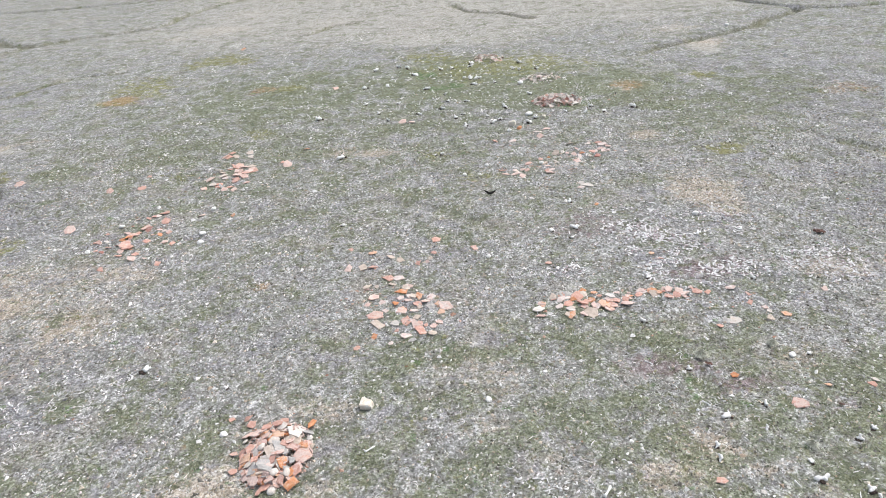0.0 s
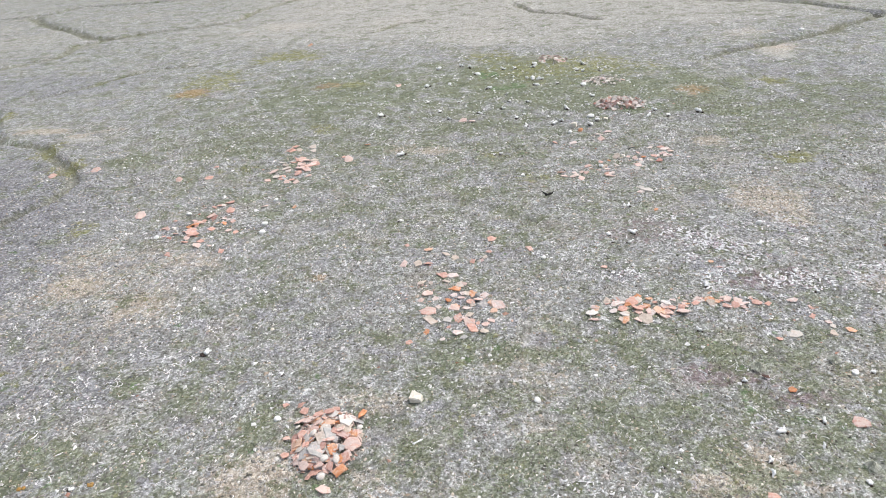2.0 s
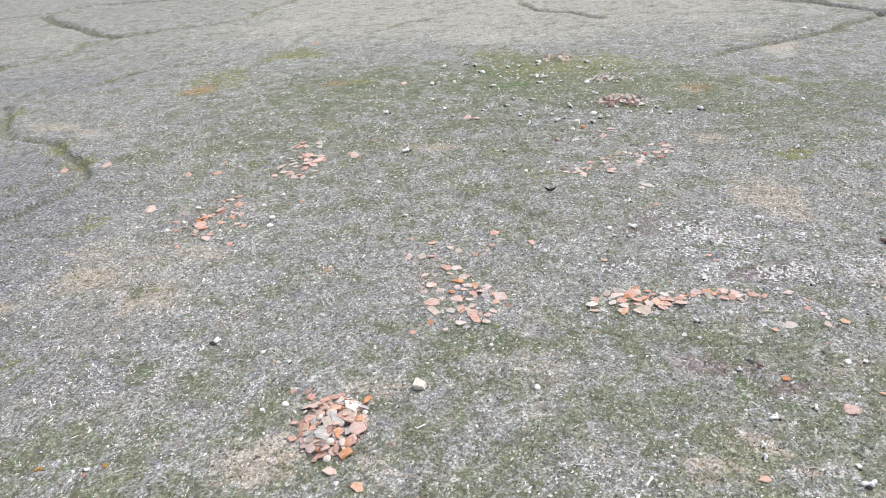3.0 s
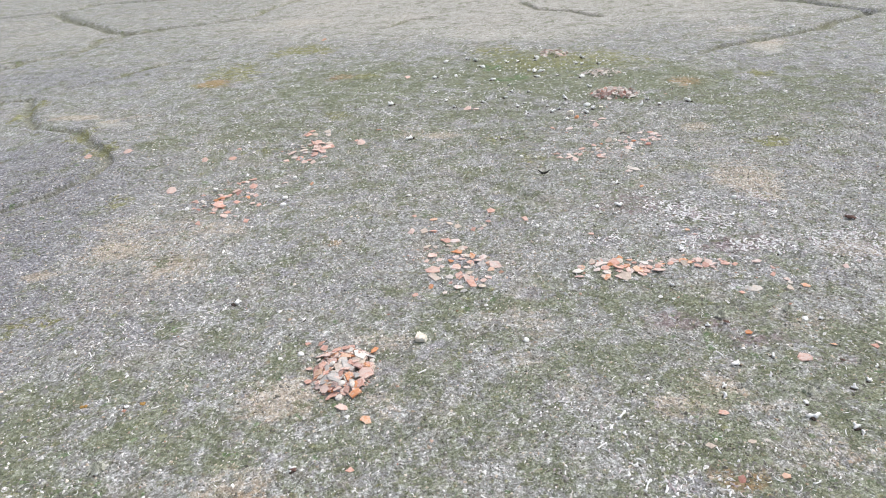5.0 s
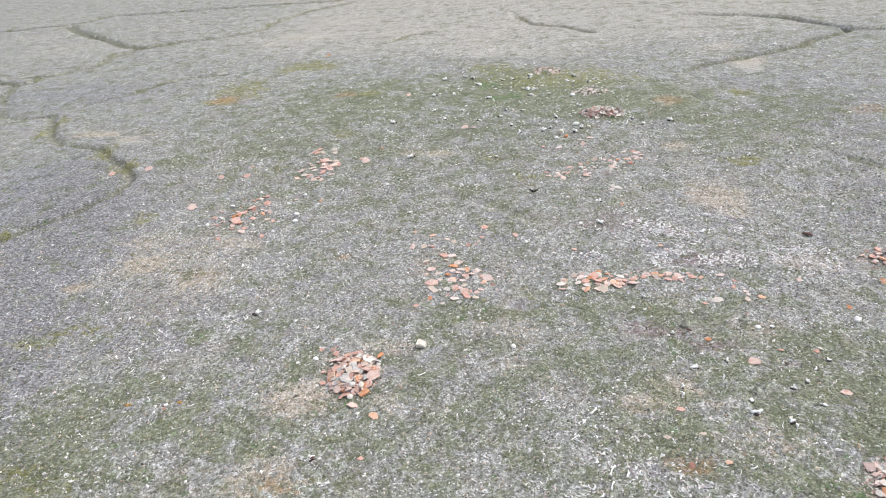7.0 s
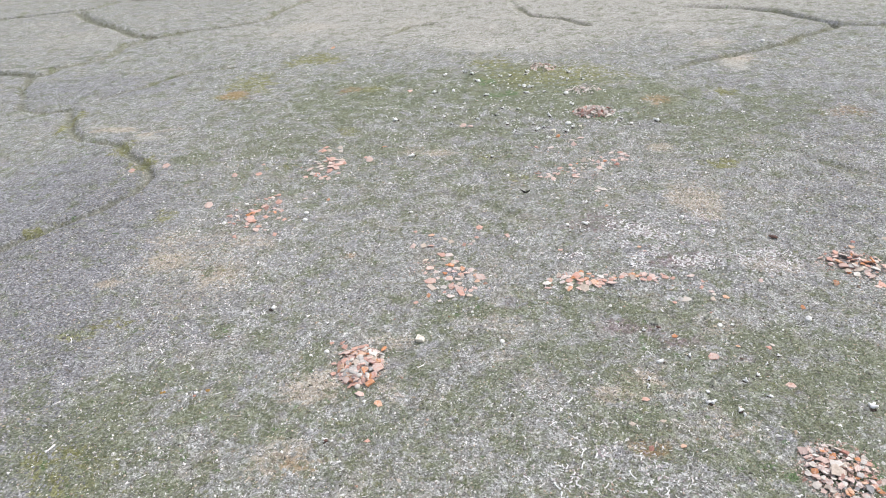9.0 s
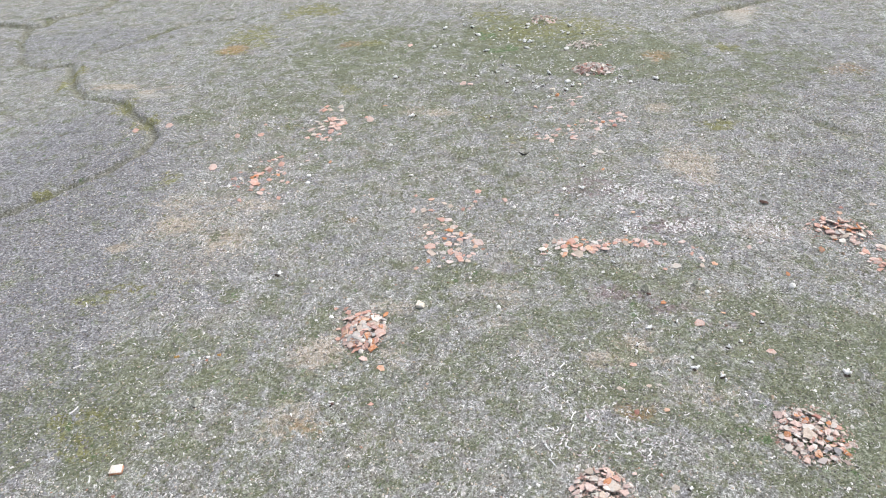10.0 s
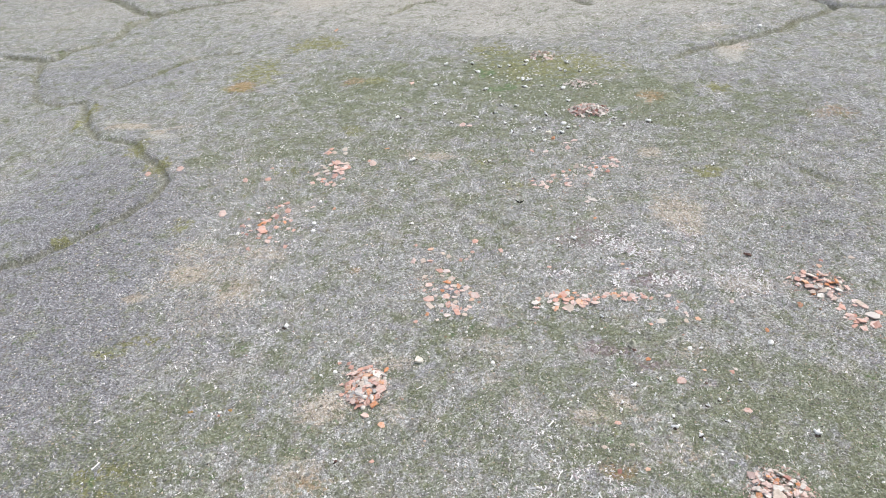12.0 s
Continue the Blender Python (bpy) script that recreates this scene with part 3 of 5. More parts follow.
def build_ground():
    right = steps(0, 9, 0.055) + steps(9, 14, 0.08) + steps(14, 28, 0.16) + outward(28, 1800, 0.3, 1.25)
    xs = np.array([-v for v in right[:0:-1]] + right)
    back = outward(1.0, 1800, 0.12, 1.22)
    ys = np.array([-v for v in back[::-1]] + steps(-0.9, 1.0, 0.12) + steps(1.0, 13, 0.055) + steps(13, 22, 0.075) + steps(22, 40, 0.12) + outward(40, 1800, 0.2, 1.2))
    x, y = np.meshgrid(xs, ys)
    nx, ny = len(xs), len(ys)
    x, y = x.ravel(), y.ravel()
    deep, bare_shade = gully_shape(x, y)
    verts = np.stack([x, y, ground_z(x, y)], 1)
    i = np.arange(nx * ny).reshape(ny, nx)
    faces = np.stack([i[:-1, :-1], i[:-1, 1:], i[1:, 1:], i[1:, :-1]], -1).reshape(-1, 4)
    me = array_mesh("ground", verts, faces, TURF, flat=False)
    one = np.ones_like(x)
    far_pale = (0.4 + 0.6 * smooth(-15, -5, x)) * (1 - 0.35 * smooth(6, 14, x)) * 0.9 * smooth(18.5, 26, y + 3 * (fbm(x, y, 5, 2, 71) - 0.5))
    sheets = {
        "cover_a": (cover(x, y, GREEN_FAR, GREEN_NEAR, MOSS_NEAR, MOSS_LOW, MOSS_MID), cover(x, y, OLIVE), cover(x, y, STRAW, STRAW_B, STRAW_C, STRAW_FAR)),
        "cover_b": (cover(x, y, HEATH), cover(x, y, TWIG), cover(x, y, RUST)),
        "cover_c": (np.maximum(cover(x, y, PALE), far_pale), bare_shade, cover(x, y, OCHRE)),
    }
    for name, (r, g, b) in sheets.items():
        a = me.attributes.new(name, "FLOAT_COLOR", "POINT")
        a.data.foreach_set("color", np.stack([r, g, b, one], 1).astype(np.float32).ravel())
    return tagged(new("ground", me), "dry grey-green mossy turf with shallow erosion gullies", "ground", kind="structure")


build_ground()


# ---- small litter on the turf, each sort in one mesh ----
rng = np.random.RandomState(11)


def strew(count, x0, x1, y0, y1, keep):
    """Random places, more of them near the front, kept by a chance that depends on the place."""
    x = rng.uniform(x0, x1, count)
    y = y0 + (y1 - y0) * rng.uniform(0, 1, count) ** 1.35
    ok = rng.uniform(0, 1, count) < keep(x, y)
    return x[ok], y[ok]


def strips(name, x, y, length, width, bend, lift, material, ridge=0.5):
    """Thin curved pieces, roof-shaped across, lying on the ground."""
    n = len(x)
    turn, curl = rng.uniform(0, 2 * math.pi, n), rng.normal(0, bend, n)
    s = np.linspace(-0.5, 0.5, 4)
    a = turn[:, None] + curl[:, None] * s
    px = x[:, None] + length[:, None] * s * np.cos(turn)[:, None] - curl[:, None] * length[:, None] * s**2 * np.sin(turn)[:, None]
    py = y[:, None] + length[:, None] * s * np.sin(turn)[:, None] + curl[:, None] * length[:, None] * s**2 * np.cos(turn)[:, None]
    taper = np.array([0.45, 1.0, 0.9, 0.3])
    hw = width[:, None] * taper * 0.5
    nx, ny = -np.sin(a), np.cos(a)
    pz = ground_z(px.ravel(), py.ravel()).reshape(n, 4) + lift * rng.uniform(0.2, 1.0, (n, 1)) + rng.normal(0, 0.35, (n, 1)) * length[:, None] * s * 0.4
    ring = np.stack([np.stack([px + nx * hw, py + ny * hw, pz - 0.2 * hw], -1), np.stack([px, py, pz + ridge * hw], -1), np.stack([px - nx * hw, py - ny * hw, pz - 0.2 * hw], -1)], 2)
    verts = ring.reshape(-1, 3)
    f = []
    for k in range(3):
        for j in range(2):
            f.append([k * 3 + j, k * 3 + j + 1, k * 3 + j + 4, k * 3 + j + 3])
    faces = (np.arange(n)[:, None, None] * 12 + np.array(f)[None]).reshape(-1, 4)
    return new(name, array_mesh(name, verts, faces, material))


OCTA = np.array([(1, 0, -0.2), (0, 1, -0.2), (-1, 0, -0.2), (0, -1, -0.2), (0, 0, 0.9)], float)
OCTA_FACES = np.array([(0, 1, 4), (1, 2, 4), (2, 3, 4), (3, 0, 4)])  # the underside lies in the soil


def grains(name, x, y, size, material, flatness=0.6, lift=0.0):
    """Angular crumbs and pebbles."""
    n = len(x)
    v = OCTA[None] * rng.uniform(0.55, 1.25, (n, 5, 1)) + rng.normal(0, 0.22, (n, 5, 3))
    v = v * size[:, None, None] * 0.5 * np.stack([np.ones(n), rng.uniform(0.5, 1.0, n), rng.uniform(0.6, 1.2, n) * flatness], 1)[:, None]
    t = rng.uniform(0, 2 * math.pi, n)
    c, s = np.cos(t)[:, None], np.sin(t)[:, None]
    vx, vy = v[..., 0] * c - v[..., 1] * s, v[..., 0] * s + v[..., 1] * c
    z = ground_z(x, y) + size * 0.06 + lift
    verts = np.stack([vx + x[:, None], vy + y[:, None], v[..., 2] + z[:, None]], -1).reshape(-1, 3)
    faces = (np.arange(n)[:, None, None] * 5 + OCTA_FACES[None]).reshape(-1, 3)
    return new(name, array_mesh(name, verts, faces, material))


def tufts(name, x, y, height, spread, blades, material):
    """Short blades, several to a tuft."""
    n = len(x) * blades
    x, y, height = np.repeat(x, blades), np.repeat(y, blades), np.repeat(height, blades) * rng.uniform(0.5, 1.2, n)
    x, y = x + rng.normal(0, spread, n), y + rng.normal(0, spread, n)
    t, lean = rng.uniform(0, 2 * math.pi, n), rng.uniform(0.3, 1.6, n)
    w = rng.uniform(0.0025, 0.005, n)
    z = ground_z(x, y) - 0.003
    ox, oy = np.cos(t), np.sin(t)
    a = np.stack([x - oy * w, y + ox * w, z], -1)
    b = np.stack([x + oy * w, y - ox * w, z], -1)
    c = np.stack([x + ox * lean * height * 0.45 + oy * w * 0.7, y + oy * lean * height * 0.45 - ox * w * 0.7, z + height * 0.65], -1)
    d = np.stack([x + ox * lean * height, y + oy * lean * height, z + height * (1.15 - 0.45 * lean)], -1)
    verts = np.stack([a, b, c, d], 1).reshape(-1, 3)
    faces = (np.arange(n)[:, None, None] * 4 + np.array([(0, 1, 2), (0, 2, 3)])[None]).reshape(-1, 3)
    return new(name, array_mesh(name, verts, faces, material))


def litter():
    patchy = lambda x, y, k: smooth(0.35, 0.7, fbm(x, y, 0.5, 3, k))  # noqa: E731
    clear = lambda x, y: (1 - 0.6 * cover(x, y, GREEN_NEAR, MOSS_LOW, MOSS_MID)) * (1 - 0.85 * cover(x, y, HEATH)) * (1 - 0.75 * cover(x, y, STRAW, STRAW_B))  # noqa: E731
    x, y = strew(130000, -10, 9, 1.0, 14, lambda x, y: 0.08 + 0.3 * patchy(x, y, 81) * (1 - 0.7 * cover(x, y, GREEN_NEAR)))
    tagged(strips("dry_stems", x, y, rng.gamma(4, 0.007, len(x)) + 0.012, rng.uniform(0.004, 0.009, len(x)), 1.2, 0.006, STEM), "bleached dry plant stems strewn over the turf", "plant litter", kind="stuff")
    x, y = strew(230000, -10, 9, 1.0, 15, lambda x, y: 0.45 + 0.3 * patchy(x, y, 85))
    tagged(grains("soil_crumbs", x, y, rng.gamma(3, 0.0055, len(x)) + 0.006, CRUMB), "grey soil crumbs and grit on the turf", "grit", kind="stuff")
    x, y = strew(90000, -9, 8.5, 1.0, 12, lambda x, y: 0.02 + 0.25 * cover(x, y, TWIG) * patchy(x, y, 87))
    tagged(strips("white_shreds", x, y, rng.gamma(3, 0.011, len(x)) + 0.014, rng.uniform(0.006, 0.011, len(x)), 1.7, 0.010, SHREDS), "curled bleached white shreds scattered on the turf", "litter", kind="stuff")
    clump = lambda x, y, k: smooth(0.53, 0.66, fbm(x, y, 0.34, 3, k, 0.8))  # noqa: E731
    x, y = strew(16000, 1.0, 4.4, 7.0, 9.6, lambda x, y: 0.42 * cover(x, y, SHRED_CLUMPS) * (0.3 + patchy(x, y, 78)))
    tagged(strips("white_shreds", x, y, rng.gamma(2, 0.013, len(x)) + 0.02, rng.uniform(0.014, 0.034, len(x)), 1.0, 0.022, SHREDS, 0.4), "heaped bleached white and pinkish shreds", "litter", kind="stuff")
    for x0, x1, y0, y1, many in ((1.4, 5.6, 6.8, 10.0, 7000), (0.2, 3.4, 1.5, 4.4, 4800), (-6.2, -2.8, 4.2, 6.8, 3000)):
        small = 0.85 if y0 < 6 else 1.0
        x, y = strew(many, x0, x1, y0, y1, lambda x, y: 0.02 + 0.9 * smooth(0.05, 0.7, cover(x, y, TWIG)) * clump(x, y, 88))
        tagged(strips("white_shreds", x, y, small * (rng.gamma(2, 0.014, len(x)) + 0.018), small * rng.uniform(0.012, 0.028, len(x)), 0.9, 0.016, SHREDS, 0.7), "dense clumps of bleached white and pinkish shreds", "litter", kind="stuff")
    x, y = strew(26000, -10, 8, 0.8, 12, lambda x, y: cover(x, y, HEATH))
    tagged(grains("heath_clumps", x, y, rng.gamma(5, 0.005, len(x)) + 0.015, HEATHER, 0.5), "matted grey heath clumps on turf with painted dark gaps", "heath", kind="stuff")
    x, y = strew(130000, -10, 10, 1.0, 24, lambda x, y: clear(x, y) * (0.04 + 0.04 * smooth(9, 5, y) + 0.28 * clump(x, y, 89)) + 0.06 * cover(x, y, TWIG))
    tagged(grains("white_chips", x, y, rng.gamma(3, 0.0062, len(x)) + 0.008 + 0.0009 * y, WHITE_BITS, 0.5), "small white stone and shell chips on the turf", "chips", kind="stuff")
    x, y = strew(42000, -9, 9, 6.5, 16, lambda x, y: (1 - 0.8 * cover(x, y, HEATH)) * (0.045 + 0.45 * clump(x, y, 90) * smooth(0.36, 0.56, fbm(x, y, 1.6, 2, 94, 0.5))) + 0.1 * cover(x, y, TWIG) * clump(x, y, 96))
    tagged(grains("white_chips", x, y, rng.gamma(3, 0.007, len(x)) + 0.018, WHITE_BITS, 0.55), "white stone and shell chips among grey turf", "chips", kind="stuff")
    x, y = strew(15000, -6, 9, 9, 24, lambda x, y: 0.03 + 0.35 * cover(x, y, [(1.0, 16.5, 3.2, 3.2, 1.0), (4.5, 13.5, 2.2, 1.8, 0.6), (-3.5, 14.0, 2.5, 2.0, 0.35)]) * patchy(x, y, 91))
    tagged(grains("pebbles", x, y, rng.gamma(5, 0.009, len(x)) + 0.02, WHITE_BITS, 0.7), "white pebbles strewn over green turf", "pebbles", kind="stuff")
    x, y = strew(110000, -9, 9, 1.0, 13, lambda x, y: 0.10 + 0.6 * cover(x, y, STRAW, STRAW_B) * patchy(x, y, 97))
    tagged(grains("tan_grit", x, y, rng.gamma(4, 0.0045, len(x)) + 0.006 + 0.001 * y, TAN_GRIT), "tan grit and straw crumbs in worn patches", "grit", kind="stuff")
    beside = [(-0.7, 7.2, 0.8, 0.9, 1), (2.3, 6.85, 1.1, 0.3, 1), (1.4, 6.7, 0.5, 0.35, 1), (-1.8, 4.6, 0.5, 0.5, 1), (3.95, 2.9, 0.45, 0.45, 1), (1.7, 2.0, 0.6, 0.45, 1), (5.8, 7.2, 0.6, 0.5, 1), (6.2, 6.2, 0.5, 0.5, 0.9), (-4.7, 9.2, 0.6, 0.8, 0.8), (-3.8, 11.6, 0.55, 0.7, 0.8), (1.7, 11.4, 0.9, 0.9, 0.8), (2.6, 14.6, 0.8, 0.7, 0.8)]
    x, y = strew(42000, -7, 7, 1.2, 16, lambda x, y: 0.004 + 0.4 * cover(x, y, beside) * patchy(x, y, 99))
    tagged(grains("sherd_crumbs", x, y, rng.gamma(4, 0.006, len(x)) + 0.012, TERRA_BITS, 0.45), "crumbs of pink and orange fired clay on turf", "sherd crumbs", kind="stuff")
    x, y = strew(4500, -9, 8.5, 1.2, 15, lambda x, y: 0.10 + 0.25 * patchy(x, y, 92))
    tagged(grains("small_stones", x, y, rng.gamma(4, 0.006, len(x)) + 0.022, WHITE_BITS, 0.75), "small white stones scattered over the turf", "pebbles", kind="stuff")
    x, y = strew(60000, -9, 9, 1.0, 14, lambda x, y: 0.05 + 0.5 * cover(x, y, GREEN_NEAR, MOSS_NEAR, MOSS_LOW, MOSS_MID, OLIVE) * patchy(x, y, 93))
    tagged(tufts("grass", x, y, rng.uniform(0.008, 0.022, len(x)), 0.012, 7, BLADES), "short green grass and moss in the turf", "grass", kind="stuff")
    x, y = strew(50000, -9, 9, 1.0, 13, lambda x, y: 0.05 + 0.6 * cover(x, y, STRAW, STRAW_B) * patchy(x, y, 95))
    tagged(tufts("dry_grass", x, y, rng.uniform(0.006, 0.018, len(x)), 0.012, 6, HAY), "short straw-coloured dry grass in the turf", "grass", kind="stuff")


litter()


# ---- sherds ----
pick = random.Random(5)
SHERD_WORDS = {
    "o": "bright orange broken pottery sherd",
    "r": "dull red broken pottery sherd",
    "p": "salmon-pink weathered pottery sherd",
    "b": "buff weathered pottery sherd",
    "q": "pale pink weathered pottery sherd",
    "g": "grey lichened pottery sherd",
    "w": "cream-white worn pottery sherd",
}


def sherd_mesh(code, seed):
    """A broken curved plate about 1 wide: uneven broken outline, chipped rim, real thickness."""
    r = random.Random(seed)
    n = r.choice((4, 5, 5, 6))
    bend, twist, thick = r.uniform(-0.10, 0.30), r.uniform(-0.12, 0.12), r.uniform(0.07, 0.11)
    corners = []
    for k in range(n):
        a = 2 * math.pi * (k + r.uniform(-0.3, 0.3)) / n
        d = r.uniform(0.42, 0.70)
        corners.append((d * math.cos(a), d * math.sin(a)))
    rim = []
    for (ax, ay), (bx, by) in zip(corners, corners[1:] + corners[:1]):
        rim.append((ax, ay))
        t, out = r.uniform(0.25, 0.75), r.uniform(0.90, 1.05)  # each broken edge bows or chips a little
        rim.append(((ax + (bx - ax) * t) * out, (ay + (by - ay) * t) * out))
    m = len(rim)
    bm = bmesh.new()
    arch = lambda x, y: -bend * x * x + twist * x * y + bend * 0.08  # noqa: E731
    low = [bm.verts.new((x * 0.94, y * 0.94, arch(x, y) - thick / 2)) for x, y in rim]
    side = [bm.verts.new((x, y, arch(x, y) + thick * r.uniform(0.1, 0.35))) for x, y in rim]
    top = [bm.verts.new((x * k, y * k, arch(x * k, y * k) + thick * r.uniform(0.40, 0.56))) for x, y in rim for k in (r.uniform(0.84, 0.95),)]
    mid = bm.verts.new((r.uniform(-0.08, 0.08), r.uniform(-0.08, 0.08), arch(0, 0) + thick * r.uniform(0.45, 0.6)))
    for k in range(m):
        j = (k + 1) % m
        bm.faces.new((low[k], low[j], side[j], side[k]))
        bm.faces.new((side[k], side[j], top[j], top[k]))
        bm.faces.new((top[k], top[j], mid))
    bm.faces.new(low[::-1])
    return bm_mesh("sherd", bm, FIRED[code], flat=True)


SHERDS = {code: [sherd_mesh(code, 100 * n + k) for k in range(10)] for n, code in enumerate("orpbgwq")}


def one_sherd(code, x, y, z, w, l, tilt=8.0, slope=(0.0, 0.0), parent=None):
    ob = new("sherd", pick.choice(SHERDS[code]))
    lean = Euler((radians(pick.gauss(0, tilt)) + slope[1], radians(pick.gauss(0, tilt)) - slope[0], 0))
    spin = pick.choice((0, math.pi)) + radians(pick.gauss(0, 22))
    size = Matrix.Diagonal((w, l, 0.5 * (w + l), 1))
    ob.matrix_world = Matrix.Translation((x, y, z)) @ lean.to_matrix().to_4x4() @ size @ Matrix.Rotation(spin, 4, "Z")
    if parent:
        ob.parent = parent
        ob.matrix_parent_inverse = parent.matrix_world.inverted()
    return ob


def lay_sherds(group, rows):
    """Single sherds lying on the turf: colour, place, width, length."""
    for code, x, y, w, l in rows:
        l, big = min(l, 1.4 * w), 0.95
        ob = one_sherd(code, x, y, z_at(x, y) + 0.027 * (w + l) + 0.004, w * big, l * big, 9)
        size = "large " if w > 0.17 else "small " if w < 0.09 else ""
        tagged(ob, f"{size}{SHERD_WORDS[code]} lying on dry turf", "pottery sherd", group)


def rim_mesh(code, seed):
    """A piece of a pot's rim: a curved strip, thicker along its lip."""
    r = random.Random(seed)
    bm = bmesh.new()
    rings = []
    for k in range(5):
        a = (k / 4 - 0.5) * r.uniform(0.9, 1.1)
        x, up = math.sin(a) * 0.95, math.cos(a) * 0.5 - 0.44
        low, high = -0.34 + r.uniform(-0.07, 0.07), 0.34
        profile = [(low, -0.05), (0.2, -0.05), (high, -0.09), (high + 0.03, 0.0), (high - 0.03, 0.09), (0.15, 0.05), (low, 0.05)]
        rings.append([bm.verts.new((x, y, up + z)) for y, z in profile])
    for a, b in zip(rings, rings[1:]):
        for j in range(len(a)):
            bm.faces.new((a[j], a[(j + 1) % len(a)], b[(j + 1) % len(a)], b[j]))
    bm.faces.new(rings[0][::-1])
    bm.faces.new(rings[-1])
    return bm_mesh("rim_sherd", bm, FIRED[code], flat=True)


def pebble_mesh(seed):
    bm = bmesh.new()
    bmesh.ops.create_icosphere(bm, subdivisions=2, radius=0.5)
    for v in bm.verts:
        v.co *= 1 + 0.3 * noise.noise(v.co * 1.7 + Vector((seed * 5, 0, 0)))
        v.co.z *= 0.7
    return bm_mesh("pebble", bm, FIRED["w"])


RIMS = {code: [rim_mesh(code, 900 + 10 * n + k) for k in range(3)] for n, code in enumerate("or")}
PEBBLES = [pebble_mesh(k) for k in range(3)]


class Heap:
    """A low heap of sherds: a dome of plates, each a part of the heap."""

    def __init__(self, label, x, y, rx, ry, high, tilt=12.0, scale=0.82):
        self.x, self.y, self.rx, self.ry, self.high, self.tilt, self.scale = x, y, rx, ry, high, tilt, scale
        self.base = z_at(x, y)
        self.ob = new("sherd_heap")
        self.ob.matrix_world = Matrix.Translation((x, y, self.base))
        self.ob.empty_display_size = 0.1
        tagged(self.ob, label, "sherd heap", "sherd heaps")
        bpy.context.view_layer.update()

    def dome(self, x, y):
        d = ((x - self.x) / self.rx) ** 2 + ((y - self.y) / self.ry) ** 2
        return self.high * max(0.0, 1 - d) ** 0.8

    def add(self, code, x, y, w, l, up=0.0, tilt=10.0, fill=False):
        e = 0.03
        slope = ((self.dome(x + e, y) - self.dome(x - e, y)) / (2 * e), (self.dome(x, y + e) - self.dome(x, y - e)) / (2 * e))
        slope = (max(-0.28, min(0.28, slope[0])), max(-0.28, min(0.28, slope[1])))
        piece = one_sherd(code, x, y, z_at(x, y) + self.dome(x, y) + up + 0.012, w, l, tilt, slope, self.ob)
        if code == "w" and w < 0.085 and not fill:
            piece.name, piece.data = "pebble", pick.choice(PEBBLES)
            piece.scale.z = w * 0.8
        elif code == "r" or (code == "o" and w > 0.1):
            piece.name, piece.data = "rim_sherd", pick.choice(RIMS[code])
        if code in "owg":
            piece["label"] = SHERD_WORDS[code]

    def fill(self, count, codes, size, seed, reach=0.95, up=-0.03):
        r = random.Random(seed)
        for _ in range(count):
            a, d = r.uniform(0, 2 * math.pi), reach * math.sqrt(r.random())
            w = size * r.uniform(0.45, 1.3) * r.uniform(0.75, 1.15)
            self.add(r.choice(codes), self.x + self.rx * d * math.cos(a), self.y + self.ry * d * math.sin(a), w, w * r.uniform(0.65, 1.1), up + r.uniform(-0.01, 0.015), self.tilt + 4, True)

    def crumbs(self, count, reach=1.0):
        """Small broken bits that lie between the sherds."""
        a, d = rng.uniform(0, 2 * math.pi, count), reach * np.sqrt(rng.uniform(0, 1, count))
        x, y = self.x + self.rx * d * np.cos(a), self.y + self.ry * d * np.sin(a)
        up = self.high * np.maximum(0, 1 - d * d) ** 0.8
        bits = grains("clay_rubble", x, y, rng.gamma(4, 0.006, count) + 0.014, PINK_BITS, 0.6, up + rng.uniform(-0.012, 0.006, count))
        bits.parent = self.ob
        bits.matrix_parent_inverse = self.ob.matrix_world.inverted()
        tagged(bits, "crumbs of pink fired clay", kind="stuff")

    def rows(self, rows):
        for code, x, y, w, l in rows:
            self.add(code, x, y, w * self.scale, min(l, 1.5 * w) * self.scale, pick.uniform(0.0, 0.022), self.tilt)


# the main heap
heap = Heap("knee-wide heap of orange, pink and grey pottery sherds on turf", -1.69, 4.62, 0.33, 0.43, 0.085, 14.0, 0.9)
heap.crumbs(520)
heap.fill(105, "pqgoopbqpo", 0.095, 1, 0.95, -0.008)
heap.rows([
    ("p", -2.22, 5.11, 0.1, 0.08), ("p", -2.06, 5.1, 0.1, 0.06), ("p", -2.0, 5.01, 0.12, 0.07), ("p", -2.01, 4.87, 0.1, 0.13),
    ("w", -2.01, 4.78, 0.05, 0.07), ("g", -1.98, 4.7, 0.06, 0.11), ("p", -1.92, 4.87, 0.11, 0.2), ("p", -1.83, 4.93, 0.13, 0.12),
    ("p", -1.71, 5.05, 0.13, 0.14), ("p", -1.74, 4.96, 0.14, 0.07), ("w", -1.7, 4.94, 0.18, 0.08), ("p", -1.82, 4.77, 0.12, 0.13),
    ("r", -1.82, 4.68, 0.11, 0.08), ("w", -1.7, 4.69, 0.11, 0.09), ("o", -1.7, 4.78, 0.15, 0.16), ("w", -1.55, 4.82, 0.18, 0.21),
    ("b", -1.55, 4.72, 0.13, 0.16), ("p", -1.42, 4.69, 0.1, 0.2), ("w", -1.41, 4.78, 0.07, 0.08), ("o", -1.42, 4.99, 0.1, 0.17),
    ("g", -1.43, 4.88, 0.09, 0.13), ("g", -1.65, 4.61, 0.16, 0.15),
])
